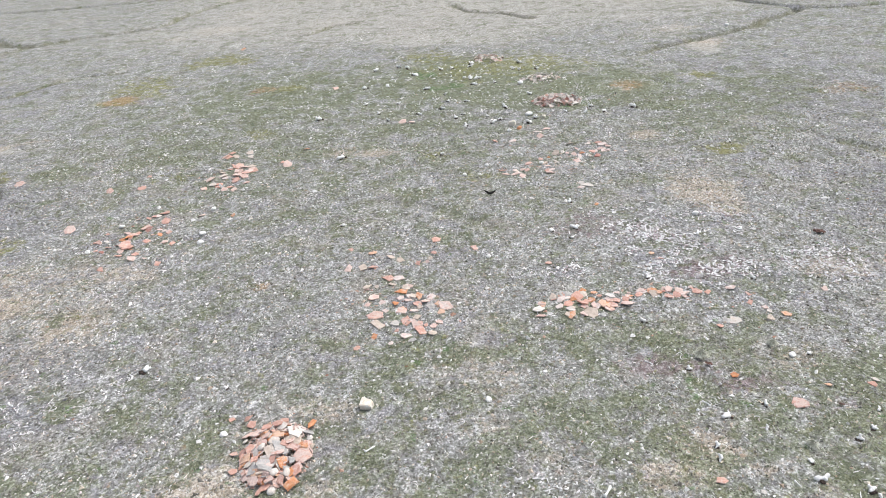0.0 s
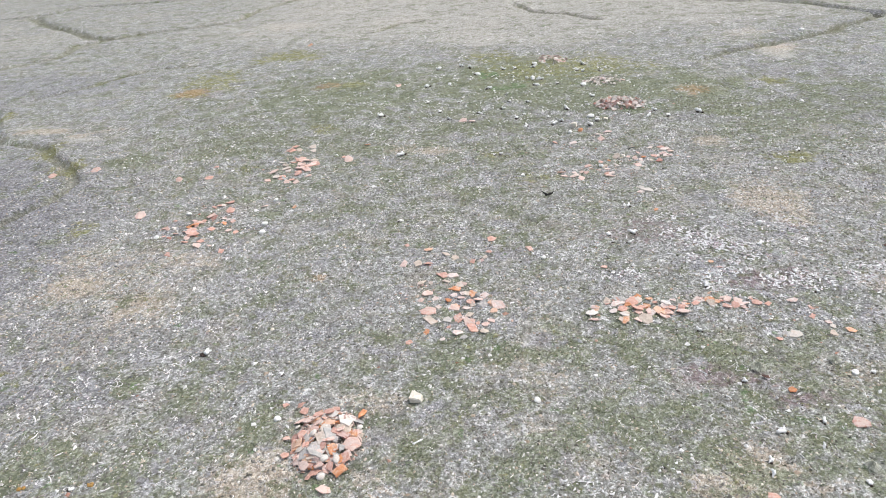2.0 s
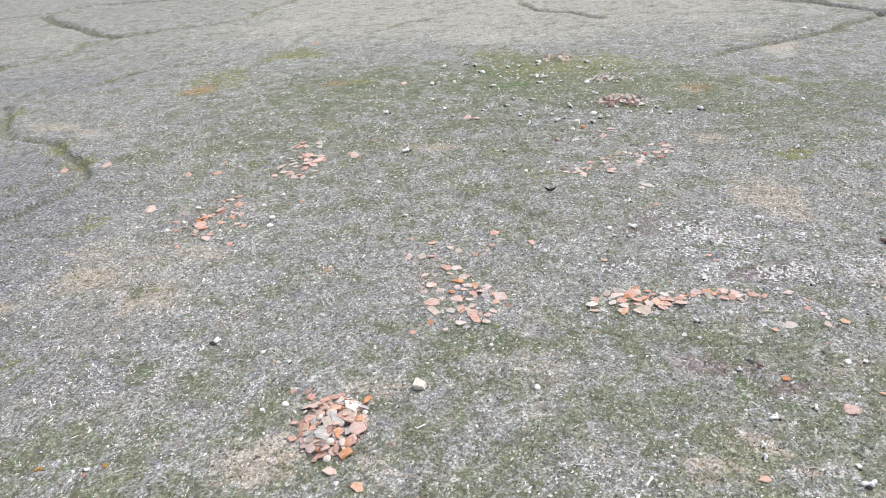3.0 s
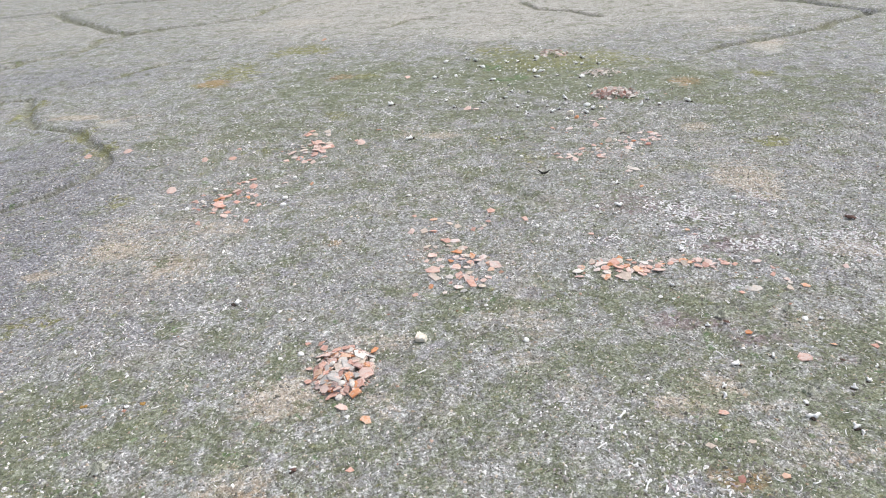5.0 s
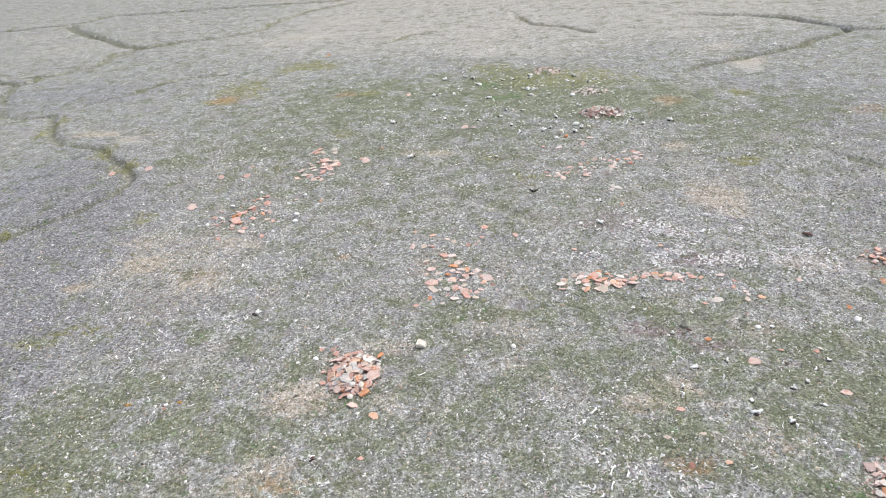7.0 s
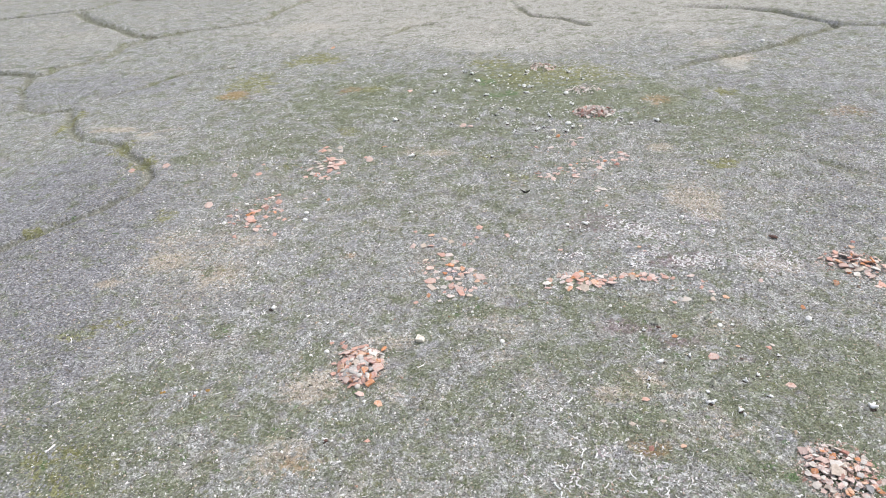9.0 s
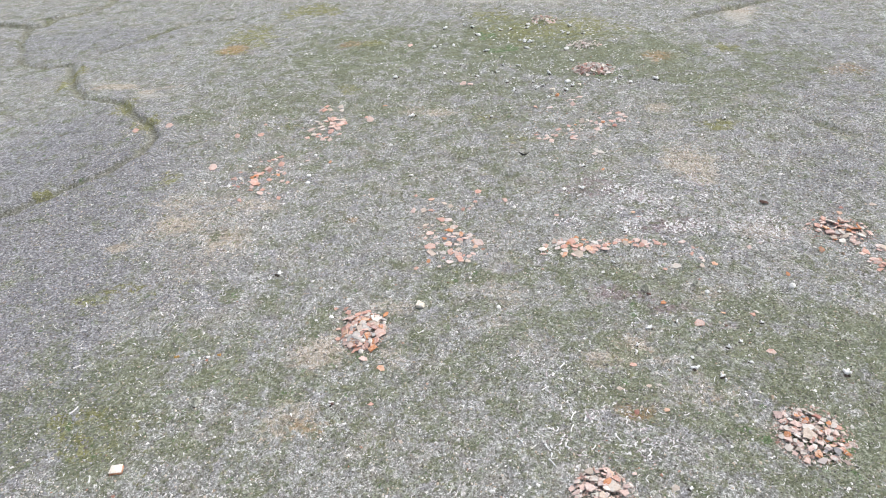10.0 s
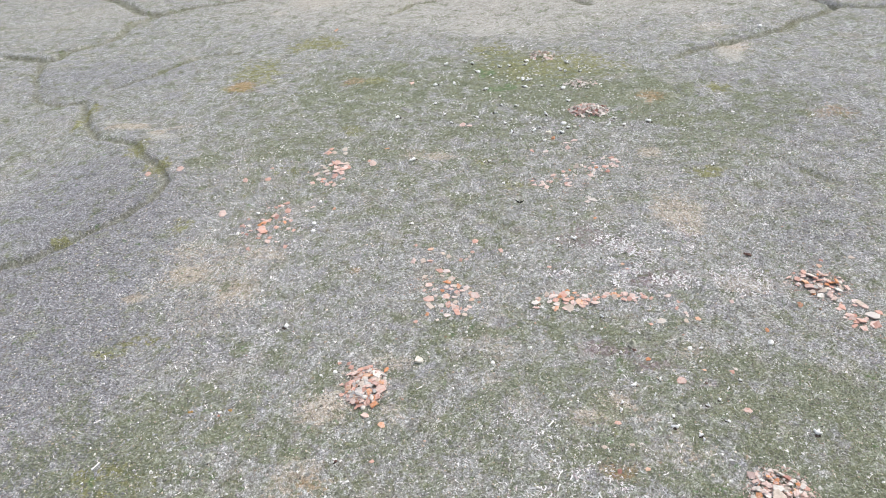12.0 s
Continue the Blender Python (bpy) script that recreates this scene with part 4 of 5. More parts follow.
heap.rows([
    ("w", -1.81, 4.62, 0.09, 0.09), ("p", -1.9, 4.61, 0.12, 0.11), ("b", -1.71, 4.55, 0.17, 0.17), ("p", -1.45, 4.55, 0.22, 0.16),
    ("g", -1.59, 4.55, 0.06, 0.14), ("b", -1.9, 4.45, 0.11, 0.12), ("p", -1.85, 4.49, 0.08, 0.19), ("g", -1.74, 4.41, 0.2, 0.19),
    ("p", -1.7, 4.45, 0.12, 0.1), ("b", -1.61, 4.42, 0.08, 0.15), ("g", -1.52, 4.45, 0.08, 0.09), ("p", -1.45, 4.42, 0.08, 0.09),
    ("g", -1.53, 4.37, 0.13, 0.04), ("p", -1.92, 4.36, 0.07, 0.09), ("p", -1.83, 4.28, 0.1, 0.1), ("w", -1.65, 4.34, 0.09, 0.09),
    ("w", -1.54, 4.33, 0.07, 0.11), ("p", -1.69, 4.27, 0.15, 0.11), ("p", -1.47, 4.37, 0.09, 0.14), ("p", -1.76, 4.27, 0.08, 0.08),
    ("o", -1.49, 4.23, 0.14, 0.14), ("p", -1.58, 4.26, 0.09, 0.15),
])
heap.rows([
    ("w", -1.65, 4.18, 0.09, 0.09), ("p", -1.76, 4.16, 0.06, 0.06), ("p", -2.0, 4.61, 0.1, 0.08), ("p", -2.08, 4.63, 0.08, 0.06),
    ("p", -2.03, 4.41, 0.09, 0.07), ("g", -1.85, 4.57, 0.12, 0.11), ("r", -1.53, 4.62, 0.15, 0.11), ("p", -1.76, 4.86, 0.09, 0.11),
    ("p", -1.61, 4.66, 0.1, 0.09), ("b", -1.77, 4.35, 0.13, 0.1),
])

# heaps near the front
heap = Heap("spread heap of pink and buff pottery sherds on grass", 4.02, 2.89, 0.36, 0.38, 0.035, 10.0, 0.78)
heap.crumbs(900, 1.3)
heap.fill(150, "qpqbwpogqpqw", 0.065, 2, 1.08, 0.0)
heap.rows([
    ("q", 3.72, 3.18, 0.11, 0.16), ("q", 3.76, 3.09, 0.12, 0.12), ("o", 3.92, 3.15, 0.09, 0.1), ("b", 4.09, 3.19, 0.11, 0.1),
    ("g", 4.06, 3.19, 0.08, 0.08), ("r", 4.14, 3.14, 0.11, 0.14), ("q", 3.85, 3.05, 0.13, 0.08), ("b", 3.75, 2.96, 0.13, 0.11),
    ("q", 3.89, 3.0, 0.12, 0.09), ("w", 3.98, 2.96, 0.18, 0.13), ("q", 3.96, 3.04, 0.14, 0.07), ("q", 4.15, 3.03, 0.12, 0.09),
    ("b", 3.97, 2.84, 0.18, 0.19), ("q", 3.84, 2.87, 0.12, 0.11), ("q", 3.73, 2.82, 0.12, 0.09), ("w", 3.69, 2.68, 0.13, 0.1),
    ("q", 3.83, 2.71, 0.09, 0.11), ("q", 4.08, 2.88, 0.1, 0.09), ("q", 4.19, 2.92, 0.14, 0.11), ("q", 4.29, 2.89, 0.1, 0.09),
    ("g", 4.18, 2.8, 0.14, 0.11), ("q", 4.06, 2.73, 0.1, 0.12),
])
heap.rows([
    ("q", 3.92, 2.65, 0.11, 0.09), ("o", 4.0, 2.6, 0.1, 0.12), ("g", 4.2, 2.62, 0.09, 0.18), ("o", 4.32, 2.62, 0.11, 0.09),
    ("q", 4.28, 2.72, 0.09, 0.07), ("b", 3.85, 2.57, 0.11, 0.11), ("q", 3.84, 2.5, 0.1, 0.09), ("q", 4.0, 2.5, 0.14, 0.09),
    ("q", 3.74, 2.61, 0.1, 0.08), ("b", 3.83, 2.61, 0.1, 0.08), ("q", 4.13, 2.67, 0.09, 0.07), ("q", 3.8, 2.91, 0.09, 0.07),
    ("q", 4.0, 2.77, 0.08, 0.08), ("b", 3.66, 2.84, 0.09, 0.08), ("q", 4.13, 2.54, 0.1, 0.07), ("w", 3.91, 2.47, 0.05, 0.05),
])
heap = Heap("low heap of large pale pink pottery sherds on turf", 1.53, 1.92, 0.36, 0.40, 0.05)
heap.crumbs(520, 1.1)
heap.fill(80, "qqqbpqqw", 0.085, 3, 1.0, -0.006)
heap.rows([
    ("b", 1.39, 2.25, 0.11, 0.13), ("o", 1.64, 2.23, 0.07, 0.11), ("q", 1.25, 2.12, 0.09, 0.08), ("b", 1.44, 2.13, 0.15, 0.13),
    ("o", 1.58, 2.1, 0.12, 0.09), ("q", 1.3, 2.02, 0.11, 0.09), ("q", 1.38, 2.01, 0.15, 0.11), ("b", 1.64, 2.02, 0.17, 0.2),
    ("q", 1.5, 2.06, 0.1, 0.09), ("b", 1.52, 1.91, 0.16, 0.12), ("q", 1.45, 1.87, 0.12, 0.09), ("q", 1.76, 1.97, 0.15, 0.11),
    ("b", 1.24, 1.91, 0.11, 0.09), ("q", 1.8, 2.06, 0.09, 0.07), ("w", 1.32, 1.82, 0.11, 0.09), ("b", 1.64, 1.85, 0.14, 0.11),
    ("q", 1.18, 2.03, 0.07, 0.11), ("q", 1.9, 2.25, 0.07, 0.11), ("b", 2.32, 2.08, 0.11, 0.11), ("q", 1.4, 1.75, 0.14, 0.1),
    ("b", 1.55, 1.73, 0.15, 0.1), ("q", 1.7, 1.79, 0.12, 0.09),
])
heap.rows([
    ("g", 1.25, 1.71, 0.11, 0.09), ("q", 1.82, 1.88, 0.1, 0.08), ("q", 1.45, 1.65, 0.14, 0.1), ("b", 1.61, 1.62, 0.13, 0.09),
    ("q", 1.33, 1.61, 0.12, 0.09),
])
heap = Heap("loose low heap of orange and pink sherds on turf", 5.80, 7.25, 0.5, 0.40, 0.012)
heap.crumbs(300, 1.1)
heap.fill(44, "ppqowq", 0.09, 4, 1.0, 0.004)
heap.rows([
    ("p", 5.55, 7.4, 0.19, 0.15), ("w", 5.78, 7.48, 0.19, 0.2), ("o", 5.63, 7.29, 0.13, 0.22), ("r", 5.65, 7.18, 0.17, 0.18),
    ("p", 5.87, 7.36, 0.15, 0.15), ("r", 5.83, 7.41, 0.1, 0.18), ("p", 5.68, 7.57, 0.15, 0.13), ("b", 5.82, 7.19, 0.13, 0.14),
    ("g", 5.75, 7.16, 0.11, 0.11), ("p", 6.02, 7.31, 0.11, 0.22), ("o", 6.15, 7.31, 0.19, 0.15), ("w", 6.2, 7.31, 0.09, 0.15),
    ("p", 6.27, 7.16, 0.17, 0.13), ("b", 6.17, 7.14, 0.09, 0.16), ("p", 6.04, 7.51, 0.17, 0.11), ("b", 5.84, 7.08, 0.15, 0.12),
    ("p", 6.01, 7.16, 0.09, 0.12), ("p", 5.94, 6.85, 0.13, 0.14), ("b", 5.66, 7.03, 0.13, 0.12), ("o", 5.36, 6.67, 0.09, 0.12),
])

# heaps farther off on the green turf
heap = Heap("large heap of pale pink and brown sherds on mossy turf", 2.42, 14.72, 0.48, 0.38, 0.11, 22.0)
heap.crumbs(260, 1.1)
heap.fill(70, "qgpqr", 0.10, 5, 1.0, -0.02)
heap.fill(150, "wqwwqwprqw", 0.095, 6, 1.15, 0.0)
heap = Heap("low heap of pale grey and buff sherds on turf", 2.30, 16.55, 0.42, 0.36, 0.05, 20.0)
heap.fill(100, "wqwwwbwwq", 0.085, 7, 1.15, 0.0)
heap = Heap("small heap of pale pink sherds on mossy turf", 1.24, 18.95, 0.40, 0.38, 0.05, 18.0)
heap.fill(80, "qwqpwq", 0.10, 8, 1.1, 0.0)

# scattered sherds, by cluster
lay_sherds("sherds beside the main heap", [
    ("p", -0.22, 8.61, 0.13, 0.14), ("o", -1.1, 8.35, 0.13, 0.12), ("p", 0.3, 8.27, 0.12, 0.12), ("b", -0.84, 8.2, 0.15, 0.11),
    ("b", -0.71, 8.11, 0.12, 0.11), ("p", -0.26, 8.25, 0.08, 0.1), ("b", -0.3, 8.11, 0.08, 0.11), ("p", -0.46, 7.98, 0.11, 0.12),
    ("q", -0.35, 8.01, 0.07, 0.09), ("p", -1.06, 7.97, 0.11, 0.15), ("b", -1.2, 7.96, 0.13, 0.17), ("q", -1.39, 7.97, 0.13, 0.19),
    ("p", -1.41, 8.49, 0.07, 0.14), ("p", -0.84, 7.65, 0.17, 0.13), ("q", -0.71, 7.62, 0.17, 0.13), ("b", -0.79, 7.49, 0.11, 0.11),
    ("b", -1.11, 7.46, 0.13, 0.15), ("b", -0.98, 7.46, 0.06, 0.08), ("b", -0.6, 7.37, 0.11, 0.15), ("o", -0.66, 7.27, 0.16, 0.16),
    ("q", -1.0, 7.21, 0.14, 0.16), ("o", -0.44, 7.14, 0.11, 0.18),
])
lay_sherds("sherds beside the main heap", [
    ("p", -0.46, 6.99, 0.11, 0.11), ("q", -0.29, 7.1, 0.12, 0.13), ("p", -0.35, 7.03, 0.1, 0.13), ("g", -0.3, 6.92, 0.13, 0.11),
    ("q", -0.11, 6.86, 0.21, 0.17), ("p", -0.64, 6.85, 0.13, 0.15), ("p", -0.94, 6.79, 0.21, 0.13), ("b", -0.46, 6.69, 0.12, 0.15),
    ("p", -0.59, 6.66, 0.13, 0.22), ("p", -0.46, 6.56, 0.16, 0.14), ("b", -0.92, 6.61, 0.19, 0.16), ("g", -0.7, 6.61, 0.1, 0.15),
    ("p", -0.42, 6.48, 0.13, 0.1), ("q", -0.2, 6.56, 0.12, 0.1), ("p", -0.4, 6.41, 0.16, 0.11), ("b", -0.27, 6.36, 0.1, 0.11),
    ("q", -0.58, 6.35, 0.13, 0.13), ("p", -0.68, 6.47, 0.1, 0.07), ("g", -0.5, 6.26, 0.09, 0.1),
])
lay_sherds("row of sherds on the turf", [
    ("b", 1.15, 6.91, 0.1, 0.12), ("o", 1.02, 6.78, 0.09, 0.11), ("q", 1.25, 6.84, 0.15, 0.11), ("g", 1.29, 6.97, 0.17, 0.1),
    ("p", 1.43, 6.91, 0.15, 0.17), ("o", 1.64, 6.96, 0.08, 0.14), ("w", 0.95, 6.68, 0.16, 0.14), ("r", 0.97, 6.55, 0.13, 0.08),
    ("q", 1.2, 6.71, 0.11, 0.11), ("p", 1.32, 6.75, 0.12, 0.1), ("p", 1.48, 6.76, 0.16, 0.24), ("o", 1.31, 6.54, 0.14, 0.25),
    ("o", 1.59, 6.81, 0.08, 0.11), ("b", 1.53, 6.55, 0.18, 0.2), ("q", 1.62, 6.67, 0.12, 0.14), ("o", 1.72, 6.72, 0.14, 0.17),
    ("p", 1.77, 6.62, 0.13, 0.15), ("w", 1.82, 6.87, 0.13, 0.15), ("p", 1.88, 6.77, 0.09, 0.11), ("p", 1.99, 6.7, 0.14, 0.16),
    ("q", 2.2, 6.91, 0.13, 0.1), ("o", 2.32, 6.92, 0.13, 0.1),
])
lay_sherds("row of sherds on the turf", [
    ("b", 2.33, 6.85, 0.11, 0.14), ("q", 2.52, 6.93, 0.13, 0.13), ("p", 2.49, 6.78, 0.12, 0.11), ("p", 2.64, 6.9, 0.11, 0.12),
    ("q", 2.66, 6.83, 0.15, 0.14), ("p", 2.83, 6.87, 0.1, 0.12), ("p", 2.95, 6.83, 0.11, 0.09), ("q", 3.24, 6.91, 0.13, 0.13),
    ("p", 3.39, 6.76, 0.07, 0.18), ("p", 3.34, 6.57, 0.09, 0.12), ("q", 3.46, 6.46, 0.08, 0.08), ("o", 3.63, 6.31, 0.11, 0.11),
    ("g", 2.96, 6.25, 0.1, 0.13), ("b", 3.04, 6.23, 0.16, 0.13), ("p", 2.86, 6.16, 0.07, 0.08), ("b", 3.44, 6.24, 0.07, 0.12),
    ("o", 2.7, 5.33, 0.07, 0.1),
])
lay_sherds("row of sherds on the turf", [
    ("p", 1.78, 6.79, 0.08, 0.1), ("q", 1.9, 6.92, 0.07, 0.09), ("p", 1.98, 6.78, 0.08, 0.1), ("w", 3.48, 6.38, 0.06, 0.09),
    ("o", 2.57, 7.84, 0.07, 0.09), ("p", 2.64, 7.69, 0.07, 0.13), ("p", 1.22, 7.72, 0.07, 0.1),
])
lay_sherds("sherds by the sandy patch", [
    ("p", -5.93, 11.24, 0.14, 0.25), ("p", -5.36, 11.27, 0.12, 0.15), ("p", -5.43, 11.83, 0.09, 0.1), ("r", -5.33, 9.28, 0.1, 0.23),
    ("w", -5.19, 9.31, 0.07, 0.25), ("o", -4.88, 9.39, 0.14, 0.3), ("p", -4.83, 9.13, 0.16, 0.26), ("p", -4.8, 8.79, 0.1, 0.17),
    ("p", -4.73, 9.67, 0.16, 0.21), ("r", -4.66, 9.6, 0.16, 0.12), ("p", -4.71, 10.06, 0.13, 0.13), ("p", -4.58, 10.17, 0.17, 0.15),
    ("p", -4.45, 9.83, 0.16, 0.17), ("p", -4.29, 9.46, 0.11, 0.2), ("p", -4.43, 9.43, 0.09, 0.11), ("p", -4.54, 9.21, 0.14, 0.11),
    ("p", -4.26, 9.16, 0.12, 0.11), ("p", -4.12, 9.09, 0.07, 0.11), ("p", -4.14, 8.5, 0.15, 0.12), ("p", -4.57, 8.81, 0.15, 0.1),
    ("p", -4.94, 9.14, 0.12, 0.11), ("p", -5.97, 9.77, 0.17, 0.25),
])
lay_sherds("sherds by the sandy patch", [
    ("p", -4.9, 8.42, 0.13, 0.1), ("g", -4.83, 8.52, 0.08, 0.14), ("p", -4.78, 10.0, 0.09, 0.1),
])
lay_sherds("sherds on the grey turf", [
    ("p", -4.25, 12.62, 0.18, 0.28), ("p", -4.16, 12.81, 0.16, 0.21), ("b", -4.05, 12.64, 0.11, 0.17), ("b", -3.82, 12.8, 0.16, 0.18),
    ("b", -3.75, 12.57, 0.11, 0.14), ("b", -4.0, 11.99, 0.14, 0.19), ("p", -3.82, 12.03, 0.17, 0.19), ("b", -3.61, 12.01, 0.19, 0.13),
    ("b", -4.18, 11.89, 0.15, 0.19), ("p", -3.84, 11.82, 0.17, 0.16), ("p", -3.62, 11.72, 0.21, 0.18), ("p", -3.5, 11.82, 0.15, 0.15),
    ("p", -3.63, 11.55, 0.19, 0.18), ("p", -3.74, 11.37, 0.16, 0.2), ("b", -4.03, 11.62, 0.21, 0.18), ("p", -4.24, 11.47, 0.19, 0.15),
    ("b", -4.1, 11.24, 0.2, 0.12), ("p", -4.0, 11.26, 0.16, 0.14), ("p", -4.22, 11.09, 0.14, 0.17), ("p", -3.99, 11.15, 0.16, 0.09),
    ("p", -2.95, 12.0, 0.17, 0.28), ("p", -3.05, 12.13, 0.1, 0.16),
])
lay_sherds("sherds on the grey turf", [
    ("o", -3.43, 9.95, 0.08, 0.19), ("p", -3.95, 10.03, 0.09, 0.24), ("o", -2.72, 12.78, 0.09, 0.17),
])
lay_sherds("sherds in front of the far heap", [
    ("q", 1.25, 12.44, 0.15, 0.13), ("p", 1.77, 12.63, 0.15, 0.19), ("q", 1.76, 12.89, 0.2, 0.1), ("p", 1.95, 13.03, 0.2, 0.1),
    ("b", 1.92, 11.69, 0.16, 0.23), ("p", 1.63, 11.44, 0.09, 0.27), ("o", 1.77, 11.51, 0.07, 0.11), ("p", 1.38, 11.28, 0.16, 0.11),
    ("b", 1.86, 11.28, 0.08, 0.13), ("o", 2.38, 11.61, 0.09, 0.17), ("q", 2.22, 11.25, 0.15, 0.16), ("w", 2.3, 11.35, 0.07, 0.13),
    ("b", 2.19, 11.07, 0.1, 0.13), ("p", 0.91, 11.03, 0.1, 0.18), ("q", 0.96, 10.85, 0.15, 0.1), ("p", 1.23, 10.75, 0.17, 0.1),
    ("q", 1.7, 10.79, 0.15, 0.17), ("p", 1.67, 10.89, 0.13, 0.1), ("r", 2.61, 11.42, 0.14, 0.14), ("p", 2.57, 11.65, 0.12, 0.14),
    ("q", 2.81, 11.96, 0.16, 0.15), ("p", 2.9, 11.87, 0.1, 0.12),
])
lay_sherds("sherds in front of the far heap", [
    ("q", 2.59, 12.1, 0.06, 0.21), ("p", 2.76, 12.06, 0.12, 0.12), ("q", 2.77, 11.68, 0.12, 0.14), ("o", 2.19, 9.44, 0.08, 0.1),
    ("b", 2.19, 10.16, 0.2, 0.13), ("b", 2.11, 10.26, 0.11, 0.11), ("q", 1.14, 10.96, 0.11, 0.08), ("p", 1.33, 10.97, 0.11, 0.08),
    ("w", 2.05, 11.73, 0.07, 0.11), ("p", 0.91, 12.51, 0.13, 0.13),
])
lay_sherds("sherds beside the loose heap", [
    ("p", 6.01, 6.65, 0.12, 0.2), ("p", 6.04, 6.44, 0.14, 0.16), ("p", 6.08, 6.34, 0.12, 0.14), ("b", 6.33, 6.77, 0.15, 0.17),
    ("p", 6.35, 6.65, 0.18, 0.23), ("p", 6.17, 6.31, 0.16, 0.19), ("p", 6.16, 6.12, 0.17, 0.19), ("b", 6.4, 6.43, 0.19, 0.23),
    ("p", 6.36, 6.17, 0.19, 0.22), ("o", 6.02, 7.8, 0.12, 0.1), ("p", 6.04, 6.16, 0.12, 0.13), ("r", 6.1, 7.98, 0.06, 0.08),
    ("b", 6.63, 8.03, 0.14, 0.12), ("p", 4.28, 6.77, 0.07, 0.1), ("o", 4.67, 6.04, 0.08, 0.15), ("p", 3.91, 5.08, 0.1, 0.09),
    ("b", 3.98, 5.15, 0.07, 0.07),
])
lay_sherds("sherds on the grey turf", [
    ("p", -5.28, 9.25, 0.1, 0.22), ("w", -5.16, 9.26, 0.06, 0.25), ("p", -4.85, 9.35, 0.12, 0.24), ("q", -4.64, 10.05, 0.11, 0.12),
    ("p", -4.76, 9.03, 0.16, 0.21), ("q", -4.82, 8.91, 0.09, 0.13), ("q", -4.96, 9.99, 0.09, 0.12), ("p", -4.19, 12.62, 0.15, 0.32),
    ("q", -3.73, 12.01, 0.24, 0.15), ("p", -3.77, 11.64, 0.21, 0.25), ("q", -3.56, 11.89, 0.12, 0.18), ("p", -3.74, 11.42, 0.16, 0.2),
    ("b", -4.08, 11.8, 0.12, 0.18), ("q", -3.96, 11.53, 0.11, 0.14),
])
lay_sherds("sherds in front of the far heap", [
    ("q", 2.32, 11.48, 0.09, 0.19), ("q", 2.72, 11.76, 0.11, 0.13), ("q", 2.86, 11.95, 0.1, 0.14), ("q", 2.62, 11.64, 0.1, 0.13),
    ("q", 2.56, 12.05, 0.09, 0.17), ("q", 2.84, 11.66, 0.09, 0.13), ("q", 2.07, 10.09, 0.12, 0.11),
])
lay_sherds("single sherds", [
    ("b", 2.26, 3.64, 0.09, 0.06), ("o", 3.51, 5.12, 0.06, 0.08), ("w", 2.39, 3.66, 0.05, 0.04), ("w", 2.39, 3.88, 0.05, 0.05),
])
lay_sherds("single sherds", [
    ("p", 3.14, 4.88, 0.13, 0.17), ("p", 2.1, 4.03, 0.12, 0.08), ("p", -1.59, 4.03, 0.16, 0.1), ("o", -6.26, 22.44, 0.16, 0.57),
    ("q", -0.91, 14.04, 0.19, 0.2), ("q", -0.72, 14.02, 0.21, 0.19), ("p", -2.67, 17.13, 0.2, 0.23),
])
lay_sherds("single sherds", [
    ("o", -1.3, 3.85, 0.12, 0.11), ("p", -1.34, 3.21, 0.11, 0.07), ("b", 1.88, 3.58, 0.09, 0.1), ("p", 3.96, 4.31, 0.13, 0.08),
    ("o", 2.42, 3.24, 0.07, 0.08), ("r", 2.05, 3.19, 0.07, 0.1), ("b", -0.85, 2.62, 0.07, 0.07), ("p", -7.85, 11.89, 0.19, 0.19),
    ("p", -8.61, 11.65, 0.13, 0.19),
])


def loose_sherds(group, codes, count, x, y, rx, ry, size, seed):
    """Smaller broken pieces between the larger sherds of a cluster."""
    r = random.Random(seed)
    rows = []
    for _ in range(count):
        w = size * r.uniform(0.7, 1.35)
        rows.append((r.choice(codes), x + rx * max(-1.6, min(1.6, r.gauss(0, 0.75))), y + ry * max(-1.6, min(1.6, r.gauss(0, 0.75))), w, w * r.uniform(0.8, 1.2)))
    lay_sherds(group, rows)


loose_sherds("sherds beside the main heap", "pqpoqb", 26, -0.62, 6.85, 0.36, 0.42, 0.085, 31)
loose_sherds("row of sherds on the turf", "pqpoqr", 20, 2.40, 6.88, 0.55, 0.10, 0.08, 32)
loose_sherds("row of sherds on the turf", "pqopqb", 16, 1.48, 6.74, 0.34, 0.14, 0.10, 33)
loose_sherds("sherds by the sandy patch", "pqpqor", 16, -4.62, 9.35, 0.42, 0.42, 0.10, 34)
loose_sherds("sherds on the grey turf", "pqpbq", 12, -3.85, 11.65, 0.30, 0.42, 0.12, 35)
loose_sherds("sherds in front of the far heap", "qpqbg", 8, 2.55, 11.7, 0.36, 0.38, 0.09, 36)
loose_sherds("sherds in front of the far heap", "qpqb", 8, 1.35, 11.0, 0.38, 0.22, 0.10, 37)
loose_sherds("sherds beside the loose heap", "pqpqr", 14, 6.22, 6.42, 0.26, 0.36, 0.10, 38)


